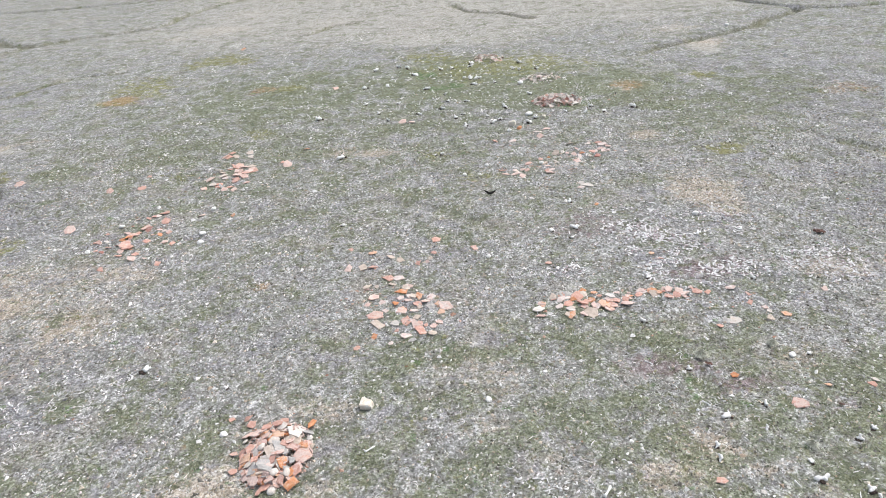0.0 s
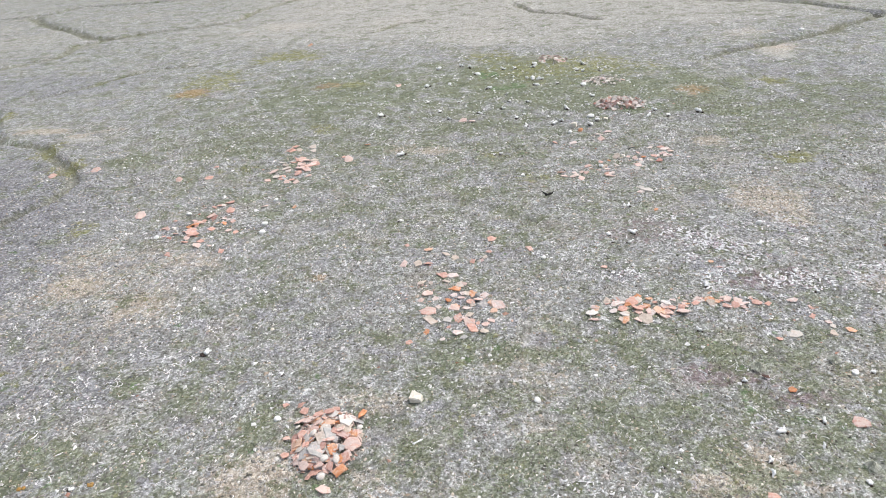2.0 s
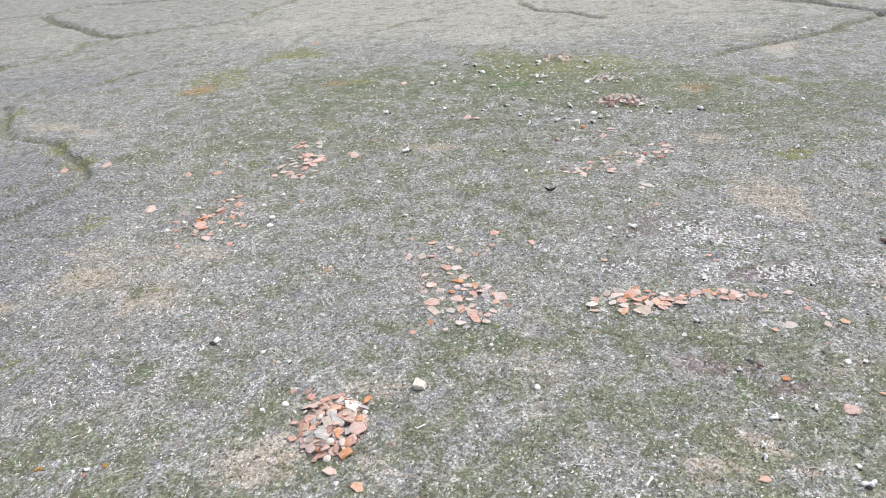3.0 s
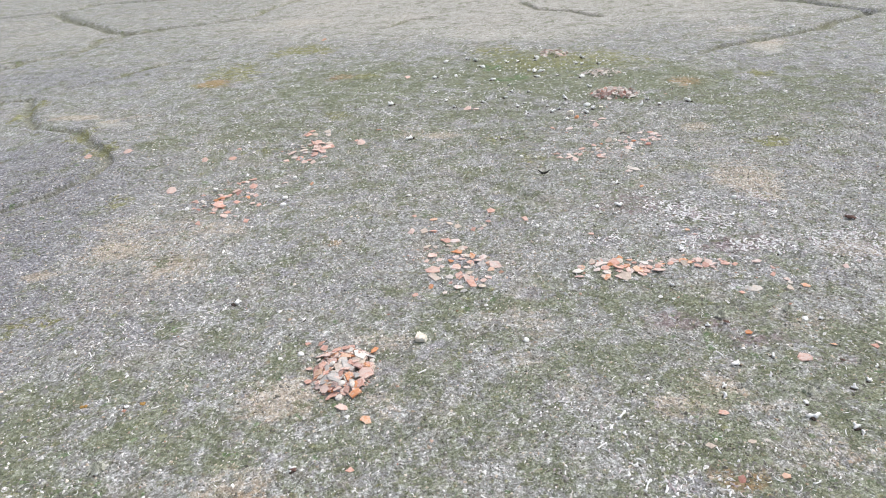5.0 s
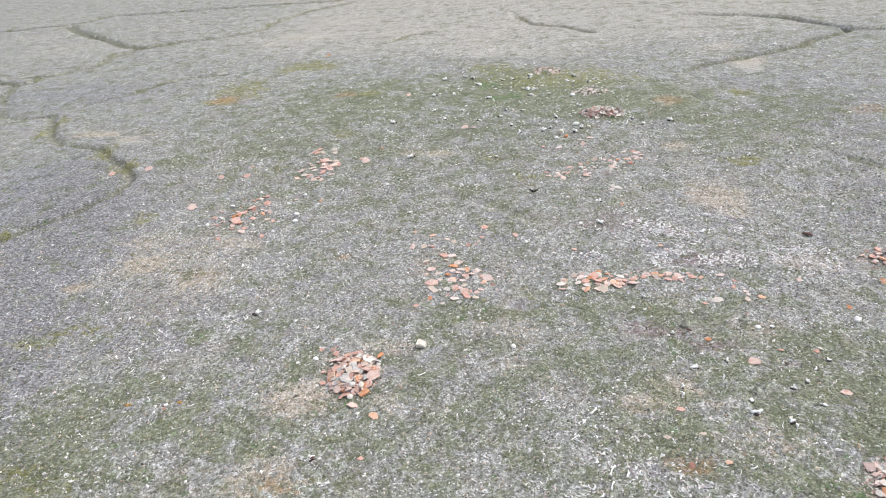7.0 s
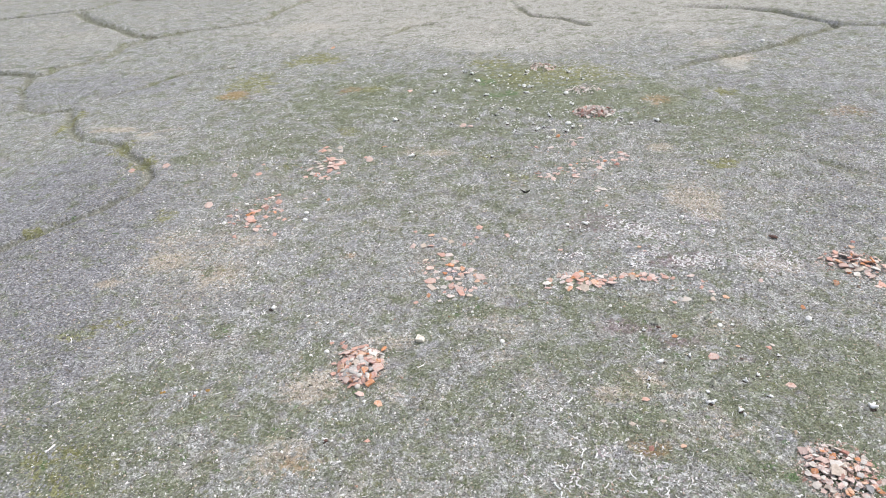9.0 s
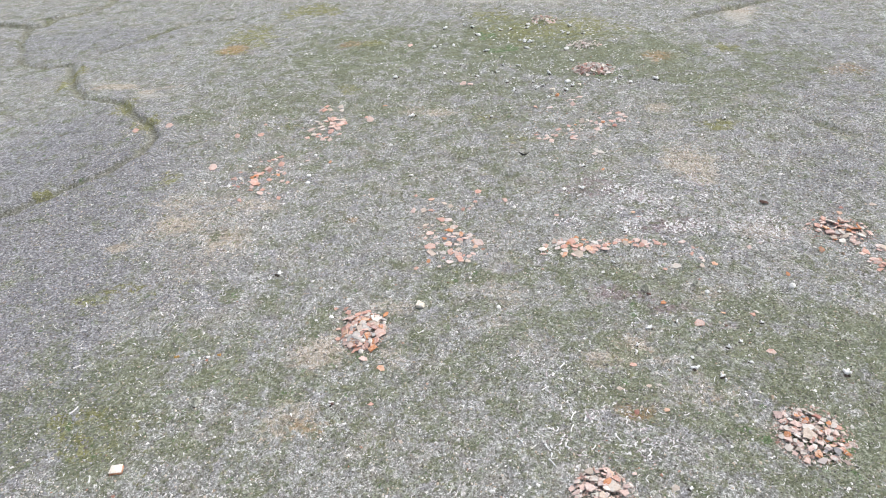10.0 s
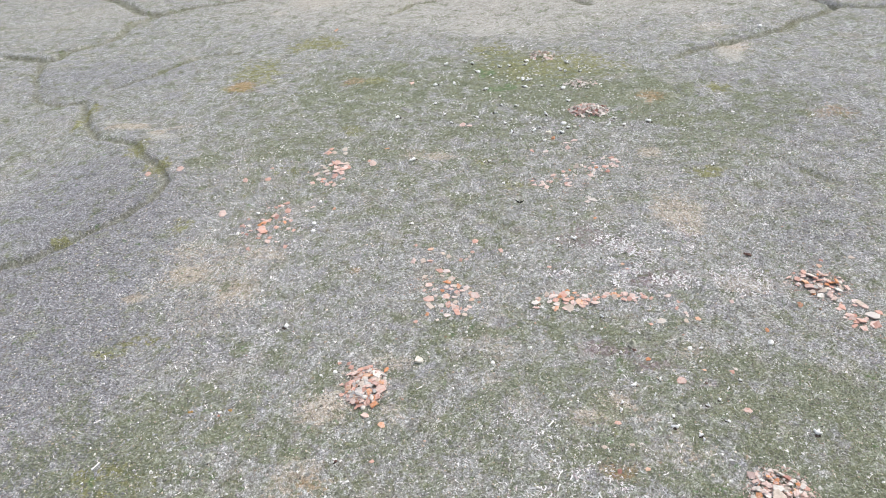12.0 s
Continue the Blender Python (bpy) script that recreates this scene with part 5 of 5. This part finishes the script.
# ---- stones and bones ----
def stone_mesh(name, seed, material, rough=0.16, block=0.0, level=2):
    """A worn stone about 1 wide; block squares it off."""
    bm = bmesh.new()
    bmesh.ops.create_icosphere(bm, subdivisions=level, radius=0.5)
    off = Vector((seed * 3.7, seed * 1.3, seed * 2.1))
    for v in bm.verts:
        d = v.co.normalized()
        k = max(abs(d.x), abs(d.y), abs(d.z))
        r = 0.5 * ((1 - block) + block * 0.8 / k)
        r *= 1 + rough * noise.noise(d * 1.6 + off) * 2 + rough * 0.5 * noise.noise(d * 4 + off)
        v.co = d * r
        v.co.z *= 0.75
    return bm_mesh(name, bm, material, flat=level < 3 and block == 0)


def block_mesh(name, seed, material):
    """A roughly squared stone with worn arrises."""
    r = random.Random(seed)
    bm = bmesh.new()
    bmesh.ops.create_cube(bm, size=0.86)
    for v in bm.verts:
        v.co = Vector((v.co.x * r.uniform(0.8, 1.1), v.co.y * r.uniform(0.8, 1.1), v.co.z * r.uniform(0.75, 0.95)))
    bmesh.ops.bevel(bm, geom=list(bm.edges), offset=0.1, segments=2, affect="EDGES")
    bmesh.ops.subdivide_edges(bm, edges=list(bm.edges), cuts=1, use_grid_fill=True)
    for v in bm.verts:
        v.co += 0.15 * noise.noise_vector(v.co * 2.2 + Vector((seed, 0, 0))) + 0.03 * noise.noise_vector(v.co * 9 + Vector((0, seed, 0)))
    return bm_mesh(name, bm, material, flat=True)


STONES = {"w": [stone_mesh("stone", k, WHITE_STONE) for k in range(5)], "y": [block_mesh("stone", 10 + k, CREAM_STONE) for k in range(3)], "o": [stone_mesh("stone", 20, FIRED["o"])]}
STONE_WORDS = {"w": "small pale white stone lying on turf", "y": "squarish cream-yellow stone block on turf", "o": "rounded orange stone lying on turf"}


def lay_stones(rows):
    for code, x, y, w, l in rows:
        ob = new("stone", pick.choice(STONES[code]))
        w *= 1.15 if y >= 7 and code == "w" else 1.05
        ob.matrix_world = pose(x, y, z_at(x, y) + 0.2 * w, pick.gauss(0, 8), pick.gauss(0, 8), pick.uniform(-25, 25) if code == "y" else pick.uniform(0, 360)) @ Matrix.Diagonal((w, w * pick.uniform(0.75, 0.95), w * pick.uniform(0.7, 0.9), 1))
        tagged(ob, STONE_WORDS[code], "stone", "loose stones")


lay_stones([
    ("y", -0.92, 5.19, 0.14, 0.18), ("y", 1.33, 13.43, 0.16, 0.43), ("o", 1.44, 13.14, 0.11, 0.21), ("w", 1.23, 13.03, 0.1, 0.2),
    ("w", 1.72, 13.96, 0.14, 0.34), ("y", 2.0, 13.74, 0.1, 0.19), ("w", 1.61, 11.23, 0.09, 0.26), ("w", 0.67, 11.32, 0.08, 0.13),
    ("w", 0.27, 10.94, 0.07, 0.15), ("w", 0.27, 5.19, 0.07, 0.08), ("w", -2.25, 4.91, 0.07, 0.08), ("w", 0.87, 5.57, 0.05, 0.07),
    ("w", 0.47, 8.01, 0.06, 0.17), ("w", -3.74, 9.34, 0.09, 0.13), ("w", -3.69, 9.05, 0.09, 0.17), ("w", -3.82, 10.23, 0.08, 0.15),
    ("w", -5.32, 8.96, 0.07, 0.11), ("w", -5.13, 9.76, 0.08, 0.12), ("w", 3.48, 8.88, 0.08, 0.13), ("w", 3.26, 20.69, 0.11, 0.46),
])
lay_stones([
    ("w", 0.52, 17.1, 0.09, 0.1), ("w", 0.66, 17.04, 0.12, 0.1), ("w", 0.78, 16.90, 0.09, 0.1), ("w", 0.9, 16.98, 0.07, 0.1),
    ("w", 4.64, 5.73, 0.1, 0.11), ("w", 8.29, 20.82, 0.13, 0.33), ("w", 3.38, 5.59, 0.075, 0.1),
])


def knuckle(seed):
    """A bleached knuckle of bone about 1 wide, with lobes; dark earth crust on its side doubles as painted shade."""
    r = random.Random(seed)
    bm = bmesh.new()
    bmesh.ops.create_icosphere(bm, subdivisions=3, radius=0.26)
    arms = [(Vector((r.uniform(-1, 1), r.uniform(-1, 1), r.uniform(-0.15, 0.5))).normalized(), r.uniform(0.9, 2.0), r.uniform(0.78, 0.9)) for _ in range(r.choice((3, 4, 5)))]
    for v in bm.verts:
        d = v.co.normalized()
        k = 0.9 + 0.35 * noise.noise(d * 2.4 + Vector((seed, 7, 0))) + 0.2 * noise.noise(d * 6 + Vector((seed, 2, 0)))
        for way, long, tip in arms:  # knobs and arms that stick out of it
            c = max(0.0, min(1.0, (d.dot(way) - tip) / (0.98 - tip)))
            k = max(k, k * (1 - c) + (k + long) * c)
        v.co = d * 0.225 * k
        v.co.z *= 0.85
    body = new("bone_lump", bm_mesh("bone_lump", bm, BONE))
    # crust pieces sit low, away from the sun, and deepen the underside's shade
    for n in range(2):
        bm = bmesh.new()
        bmesh.ops.create_icosphere(bm, subdivisions=2, radius=0.15 if n else 0.21)
        for v in bm.verts:
            v.co *= 1 + 0.5 * noise.noise(v.co * 6 + Vector((seed, n, 3)))
            v.co.z *= 0.6
        c = new("crust", bm_mesh("crust", bm, CRUST_SHADE, flat=True))
        a = r.uniform(3.2, 4.6)
        c.location = (0.34 * math.cos(a + n), 0.30 * math.sin(a + n), -0.12 - 0.02 * n)
        c.parent = body
        c["label"] = "dark brown earthy crust that also paints the underside's shade"
    tagged(body, "bleached white bone lump with dark earthy crust and painted shade on turf", "bone", "bone lumps")
    return body


def prototypes(make, count):
    return [make(k + 1) for k in range(count)]


LUMPS = prototypes(knuckle, 8)
used_lumps = set()


def lay_lumps(rows):
    for code, x, y, w, l in rows:
        k = pick.randrange(len(LUMPS))
        w = min(w, 0.13) * (1.25 if y > 12 else 1.0)
        m = pose(x, y, z_at(x, y) + 0.17 * w, pick.gauss(0, 10), pick.gauss(0, 10), pick.uniform(-50, 50))
        ob = LUMPS[k]
        if k in used_lumps:
            ob = copy_thing(LUMPS[k], m)
        used_lumps.add(k)
        ob.matrix_basis = m @ Matrix.Diagonal((w, w, w, 1))
        if w > 0.125:
            ob["label"] = "large bleached bone lump with dark crust and painted shade on turf"


lay_lumps([
    ("w", 2.3, 5.47, 0.08, 0.13), ("w", 2.82, 4.88, 0.08, 0.12), ("w", 2.43, 4.76, 0.09, 0.13), ("w", 2.21, 4.41, 0.08, 0.1),
    ("w", 2.18, 4.26, 0.08, 0.08), ("w", 2.9, 4.16, 0.06, 0.1), ("w", 3.56, 5.59, 0.06, 0.1), ("w", 2.71, 4.59, 0.06, 0.07),
    ("w", 2.36, 7.23, 0.1, 0.09), ("w", 3.59, 7.08, 0.08, 0.08), ("w", 1.59, 7.74, 0.07, 0.15), ("w", 1.43, 8.43, 0.07, 0.1),
    ("w", 1.63, 8.37, 0.07, 0.12), ("w", 1.74, 8.63, 0.11, 0.1), ("w", 1.4, 8.62, 0.08, 0.1), ("w", 1.82, 9.59, 0.1, 0.16),
    ("w", -3.39, 6.0, 0.13, 0.17), ("w", -2.41, 5.62, 0.07, 0.14), ("w", -5.04, 11.57, 0.06, 0.16), ("w", -1.61, 9.29, 0.09, 0.16),
    ("w", 3.3, 8.26, 0.1, 0.17), ("w", 2.08, 6.33, 0.09, 0.07),
])
lay_lumps([
    ("w", 2.91, 3.97, 0.11, 0.11),
])
lay_lumps([
    ("w", -2.7, 14.61, 0.15, 0.34), ("w", -1.93, 12.14, 0.13, 0.22), ("w", -0.22, 11.97, 0.08, 0.18), ("w", -0.1, 12.01, 0.08, 0.18),
    ("w", 0.21, 14.1, 0.11, 0.23), ("w", 0.37, 14.31, 0.08, 0.2), ("w", 0.96, 13.58, 0.14, 0.22), ("w", 1.14, 13.78, 0.09, 0.26),
    ("w", 0.41, 13.58, 0.1, 0.15), ("w", -1.9, 16.87, 0.13, 0.33), ("w", -1.78, 18.48, 0.12, 0.32), ("w", -1.03, 15.39, 0.09, 0.18),
    ("w", -1.19, 14.21, 0.08, 0.2), ("w", -1.45, 14.76, 0.11, 0.26), ("w", -0.57, 14.56, 0.1, 0.17), ("w", -0.73, 17.75, 0.17, 0.35),
    ("w", 0.74, 18.52, 0.12, 0.38), ("w", 0.74, 18.22, 0.12, 0.25), ("w", 0.23, 18.14, 0.12, 0.24), ("w", -0.03, 18.08, 0.1, 0.24),
    ("w", 1.78, 17.67, 0.11, 0.29), ("w", 1.91, 17.53, 0.11, 0.23),
])
lay_lumps([
    ("w", 2.0, 18.21, 0.12, 0.37), ("w", 2.35, 17.5, 0.1, 0.23),
])
lay_lumps([
    ("w", 1.78, 16.19, 0.12, 0.2), ("w", 1.29, 14.58, 0.14, 0.16), ("w", 0.88, 14.08, 0.08, 0.19), ("w", -0.41, 16.37, 0.13, 0.31),
    ("w", -0.06, 14.73, 0.11, 0.17), ("w", 0.49, 15.16, 0.1, 0.22), ("w", 0.71, 16.42, 0.12, 0.2), ("w", 1.21, 16.44, 0.09, 0.15),
    ("w", 0.09, 15.22, 0.09, 0.18), ("w", -1.37, 16.89, 0.08, 0.22), ("w", -1.78, 15.5, 0.1, 0.19), ("w", 2.49, 13.97, 0.09, 0.15),
    ("w", 2.88, 13.84, 0.1, 0.19), ("w", 3.06, 14.16, 0.09, 0.16), ("w", 1.93, 15.33, 0.09, 0.18), ("w", 1.69, 13.46, 0.11, 0.18),
    ("w", 1.83, 13.73, 0.1, 0.15), ("w", 0.02, 15.82, 0.09, 0.14), ("w", 0.65, 16.95, 0.19, 0.43), ("w", 0.84, 16.91, 0.17, 0.27),
    ("w", -1.16, 18.72, 0.18, 0.33), ("w", -0.9, 18.49, 0.14, 0.25),
])
lay_lumps([
    ("w", 3.91, 10.69, 0.06, 0.12), ("w", 4.95, 11.57, 0.1, 0.14), ("w", 3.23, 13.76, 0.09, 0.15), ("w", 3.88, 13.89, 0.16, 0.15),
])
lay_lumps([
    ("w", 3.21, 3.83, 0.1, 0.09), ("w", 3.24, 3.75, 0.07, 0.08), ("w", 4.76, 3.91, 0.13, 0.18), ("w", 3.42, 4.39, 0.09, 0.12),
    ("w", 3.6, 4.5, 0.07, 0.08), ("w", 3.63, 4.1, 0.07, 0.08), ("w", 2.49, 2.08, 0.07, 0.11), ("w", 3.99, 4.92, 0.08, 0.08),
    ("w", 3.79, 4.75, 0.06, 0.08), ("w", -3.68, 3.08, 0.07, 0.11), ("w", -1.86, 3.19, 0.1, 0.09), ("w", -3.86, 3.99, 0.06, 0.1),
    ("w", -3.96, 3.96, 0.05, 0.12),
])


def tube(bm, points, radii, sides=7):
    rings = []
    for k, (p, rad) in enumerate(zip(points, radii)):
        ahead = (Vector(points[min(k + 1, len(points) - 1)]) - Vector(points[max(k - 1, 0)])).normalized()
        across = ahead.cross(Vector((0, 0, 1))).normalized()
        up = across.cross(ahead)
        rings.append([bm.verts.new(Vector(p) + across * rad * math.cos(a) + up * rad * math.sin(a)) for a in (2 * math.pi * j / sides for j in range(sides))])
    for a, b in zip(rings, rings[1:]):
        for j in range(sides):
            bm.faces.new((a[j], a[(j + 1) % sides], b[(j + 1) % sides], b[j]))
    bm.faces.new(rings[0][::-1])
    bm.faces.new(rings[-1])


def bone_mesh(seed):
    """A thin bleached bone about 1 long, curved, swollen at one end."""
    r = random.Random(seed)
    curve, n = r.uniform(-0.5, 0.5), 8
    pts = [((k / (n - 1)) - 0.5, curve * ((k / (n - 1) - 0.5) ** 2) + r.uniform(-0.01, 0.01), 0.03 * math.sin(3 * k / n)) for k in range(n)]
    thick = r.uniform(0.065, 0.10)
    radii = [thick * (0.75 + 0.9 * abs(k / (n - 1) - 0.45) ** 1.5 * 2) for k in range(n)]
    radii[0] *= 1.25
    radii[-1] *= r.choice((0.4, 1.1))
    bm = bmesh.new()
    tube(bm, pts, radii)
    return bm_mesh("bone_fragment", bm, BONE)


BONES = [bone_mesh(k) for k in range(7)]


def lay_bones(rows):
    for code, x, y, w, l in rows:
        ob = new("bone_fragment", pick.choice(BONES))
        size = math.hypot(w, l) * 0.72
        ob.matrix_world = pose(x, y, z_at(x, y) + 0.07 * size, pick.gauss(0, 6), pick.gauss(0, 6), math.degrees(math.atan2(l, w)) * pick.choice((1, -1))) @ Matrix.Diagonal((size, size, size, 1))
        tagged(ob, "thin bleached white bone fragment lying on turf", "bone", "bone fragments")


lay_bones([
    ("w", -3.53, 3.99, 0.08, 0.06), ("w", -5.75, 3.77, 0.11, 0.08), ("w", -5.33, 2.95, 0.09, 0.17), ("w", -4.64, 3.49, 0.08, 0.06),
    ("w", -3.92, 2.56, 0.08, 0.07), ("w", -4.4, 2.19, 0.05, 0.1), ("w", -4.55, 1.9, 0.06, 0.14), ("w", -4.3, 4.87, 0.07, 0.07),
    ("w", -4.24, 4.71, 0.08, 0.04), ("w", -4.78, 4.93, 0.09, 0.11), ("w", -6.35, 5.17, 0.09, 0.14), ("w", -0.84, 4.6, 0.11, 0.09),
    ("w", 0.92, 3.55, 0.12, 0.09), ("w", 1.94, 2.24, 0.05, 0.06), ("w", 2.65, 3.17, 0.1, 0.06), ("w", 2.17, 2.97, 0.08, 0.07),
    ("w", 1.77, 2.78, 0.08, 0.14), ("w", 1.48, 2.61, 0.07, 0.1), ("w", 0.6, 2.7, 0.09, 0.11), ("w", 0.93, 2.59, 0.09, 0.12),
    ("w", 0.76, 2.6, 0.08, 0.07), ("w", 0.98, 2.38, 0.1, 0.13),
])
lay_bones([
    ("w", 1.25, 3.1, 0.08, 0.17), ("w", 1.23, 2.9, 0.05, 0.15), ("w", 1.16, 3.97, 0.1, 0.15), ("w", -0.12, 2.94, 0.08, 0.07),
])
lay_bones([
    ("w", 1.94, 3.53, 0.03, 0.1), ("w", 2.51, 3.57, 0.07, 0.05), ("w", 2.92, 3.64, 0.04, 0.1), ("w", 2.3, 4.97, 0.04, 0.11),
    ("w", 2.09, 5.24, 0.05, 0.09), ("w", 1.94, 5.62, 0.08, 0.1), ("w", 1.68, 3.62, 0.05, 0.06), ("w", 1.5, 3.57, 0.07, 0.06),
    ("w", 2.48, 4.47, 0.03, 0.06), ("w", 2.69, 3.95, 0.04, 0.08), ("w", -4.99, 4.96, 0.1, 0.11), ("w", -4.65, 5.56, 0.12, 0.09),
    ("w", -3.66, 4.84, 0.05, 0.07), ("w", -4.12, 4.12, 0.06, 0.07),
])


# ---- single dark and pale things ----
def dark_clod(x, y, w):
    bm = bmesh.new()
    for dx, dy, s in ((-0.38, 0.05, 0.17), (-0.14, 0.14, 0.2), (0.1, -0.04, 0.24), (0.4, -0.1, 0.15), (0.3, 0.2, 0.13), (-0.2, -0.22, 0.12)):
        made = bmesh.ops.create_icosphere(bm, subdivisions=2, radius=s)["verts"]
        for v in made:
            v.co *= 1 + 0.7 * noise.noise(v.co * 7 + Vector((dx * 9, 1, 2)))
            v.co.z *= 0.7
            v.co += Vector((dx, dy, 0.1))
    ob = new("dark_clod", bm_mesh("dark_clod", bm, CLOD, flat=True))
    ob.matrix_world = pose(x, y, z_at(x, y) + 0.02, 0, 0, -20) @ Matrix.Scale(w, 4)
    tagged(ob, "dark brown crumbly clod lying on grey turf", "clod")


def charred_branch(x, y, w):
    """Two short black arms that rise from the turf like a spread fork."""
    bm = bmesh.new()
    tube(bm, [(-0.02, 0, -0.02), (-0.12, 0.02, 0.05), (-0.3, 0.05, 0.16), (-0.5, 0.04, 0.34)], [0.08, 0.1, 0.06, 0.02])
    tube(bm, [(0.0, 0.02, -0.02), (0.16, 0.0, 0.06), (0.33, -0.03, 0.14), (0.52, 0.02, 0.30)], [0.08, 0.09, 0.07, 0.02])
    tube(bm, [(-0.2, -0.08, 0.0), (0.0, -0.04, 0.06), (0.2, -0.1, 0.02)], [0.04, 0.06, 0.03])
    ob = new("charred_branch", bm_mesh("charred_branch", bm, CHAR))
    ob.matrix_world = pose(x, y, z_at(x, y) + 0.02) @ Matrix.Scale(w, 4)
    tagged(ob, "forked black charred branch lying on turf", "branch")


def tile_piece(x, y, w, turn):
    """A thick corner of a roof tile: cream skin over an orange break."""
    bm = bmesh.new()
    bmesh.ops.create_cube(bm, size=1)
    for v in bm.verts:
        v.co = Vector((v.co.x * (1.0 if v.co.y < 0 else 0.86), v.co.y * 0.72, v.co.z * 0.26))
    bmesh.ops.bevel(bm, geom=list(bm.edges), offset=0.06, segments=2, affect="EDGES")
    ob = new("tile_piece", bm_mesh("tile_piece", bm, FIRED["o"]))
    ob.matrix_world = pose(x, y, z_at(x, y) + 0.10 * w, 4, -3, turn) @ Matrix.Scale(w, 4)
    bm = bmesh.new()
    bmesh.ops.create_cube(bm, size=1)
    for v in bm.verts:
        v.co = Vector((v.co.x * (0.95 if v.co.y < 0 else 0.82), v.co.y * 0.68, v.co.z * 0.06 + 0.135))
    bmesh.ops.bevel(bm, geom=list(bm.edges), offset=0.02, segments=1, affect="EDGES")
    skin = new("skin", bm_mesh("skin", bm, CREAM_STONE))
    skin.parent = ob
    skin["label"] = "cream skin"
    tagged(ob, "thick roof tile piece, cream skin over orange clay", "tile")


def lichen_clump(x, y, w):
    bm = bmesh.new()
    for k in range(5):
        made = bmesh.ops.create_icosphere(bm, subdivisions=1, radius=pick.uniform(0.18, 0.34))["verts"]
        way = Vector((pick.uniform(-0.35, 0.35), pick.uniform(-0.35, 0.35), pick.uniform(0.0, 0.12)))
        for v in made:
            v.co.z *= 0.6
            v.co += way
    ob = new("lichen_clump", bm_mesh("lichen_clump", bm, LICHEN, flat=True))
    ob.matrix_world = pose(x, y, z_at(x, y) + 0.005) @ Matrix.Scale(w, 4)
    tagged(ob, "small orange lichen clump growing on turf", "lichen", "lichen clumps")


PALE_BLADES = make_stuff("pale_blades", [(0.0, (0.36, 0.37, 0.29)), (0.5, (0.56, 0.57, 0.48)), (1.0, (0.78, 0.78, 0.70))])


def pale_tuft(x, y, w):
    """A low tuft of fine pale blades that spread from one root."""
    count = 260
    a, out = rng.uniform(0, 2 * math.pi, count), np.sqrt(rng.uniform(0, 1, count))
    c, s, wide = np.cos(a), np.sin(a), rng.uniform(0.008, 0.016, count)
    high = rng.uniform(0.35, 0.6, count) * (1 - 0.6 * out)
    root = np.stack([0.22 * out * c, 0.22 * out * s, 0 * a - 0.03], -1)
    side = np.stack([-s * wide, c * wide, 0 * a], -1)
    bend = np.stack([0.36 * out * c, 0.36 * out * s, high], -1)
    tip = np.stack([0.62 * out * c, 0.62 * out * s, high * rng.uniform(0.3, 0.9, count)], -1)
    verts = np.stack([root - side, root + side, bend + side, bend - side, tip], 1).reshape(-1, 3)
    faces = (np.arange(count)[:, None, None] * 5 + np.array([(0, 1, 2), (0, 2, 3), (3, 2, 4)])[None]).reshape(-1, 3)
    ob = new("grass_tuft", array_mesh("grass_tuft", verts, faces, PALE_BLADES))
    ob.matrix_world = pose(x, y, z_at(x, y)) @ Matrix.Scale(w, 4)
    tagged(ob, "low tuft of fine pale grey-green grass", "grass", "grass tufts")


dark_clod(4.86, 8.12, 0.13)
dark_clod(2.51, 5.51, 0.065)
dark_clod(-1.85, 3.18, 0.065)
dark_clod(3.48, 4.82, 0.045)
charred_branch(0.64, 10.09, 0.20)
tile_piece(-4.27, 2.04, 0.17, 8)
lichen_clump(-4.33, 4.00, 0.07)
lichen_clump(-3.70, 4.05, 0.07)
pale_tuft(2.48, 5.66, 0.18)
pale_tuft(3.26, 5.79, 0.14)
pale_tuft(-3.70, 3.14, 0.19)
pale_tuft(2.99, 4.35, 0.13)
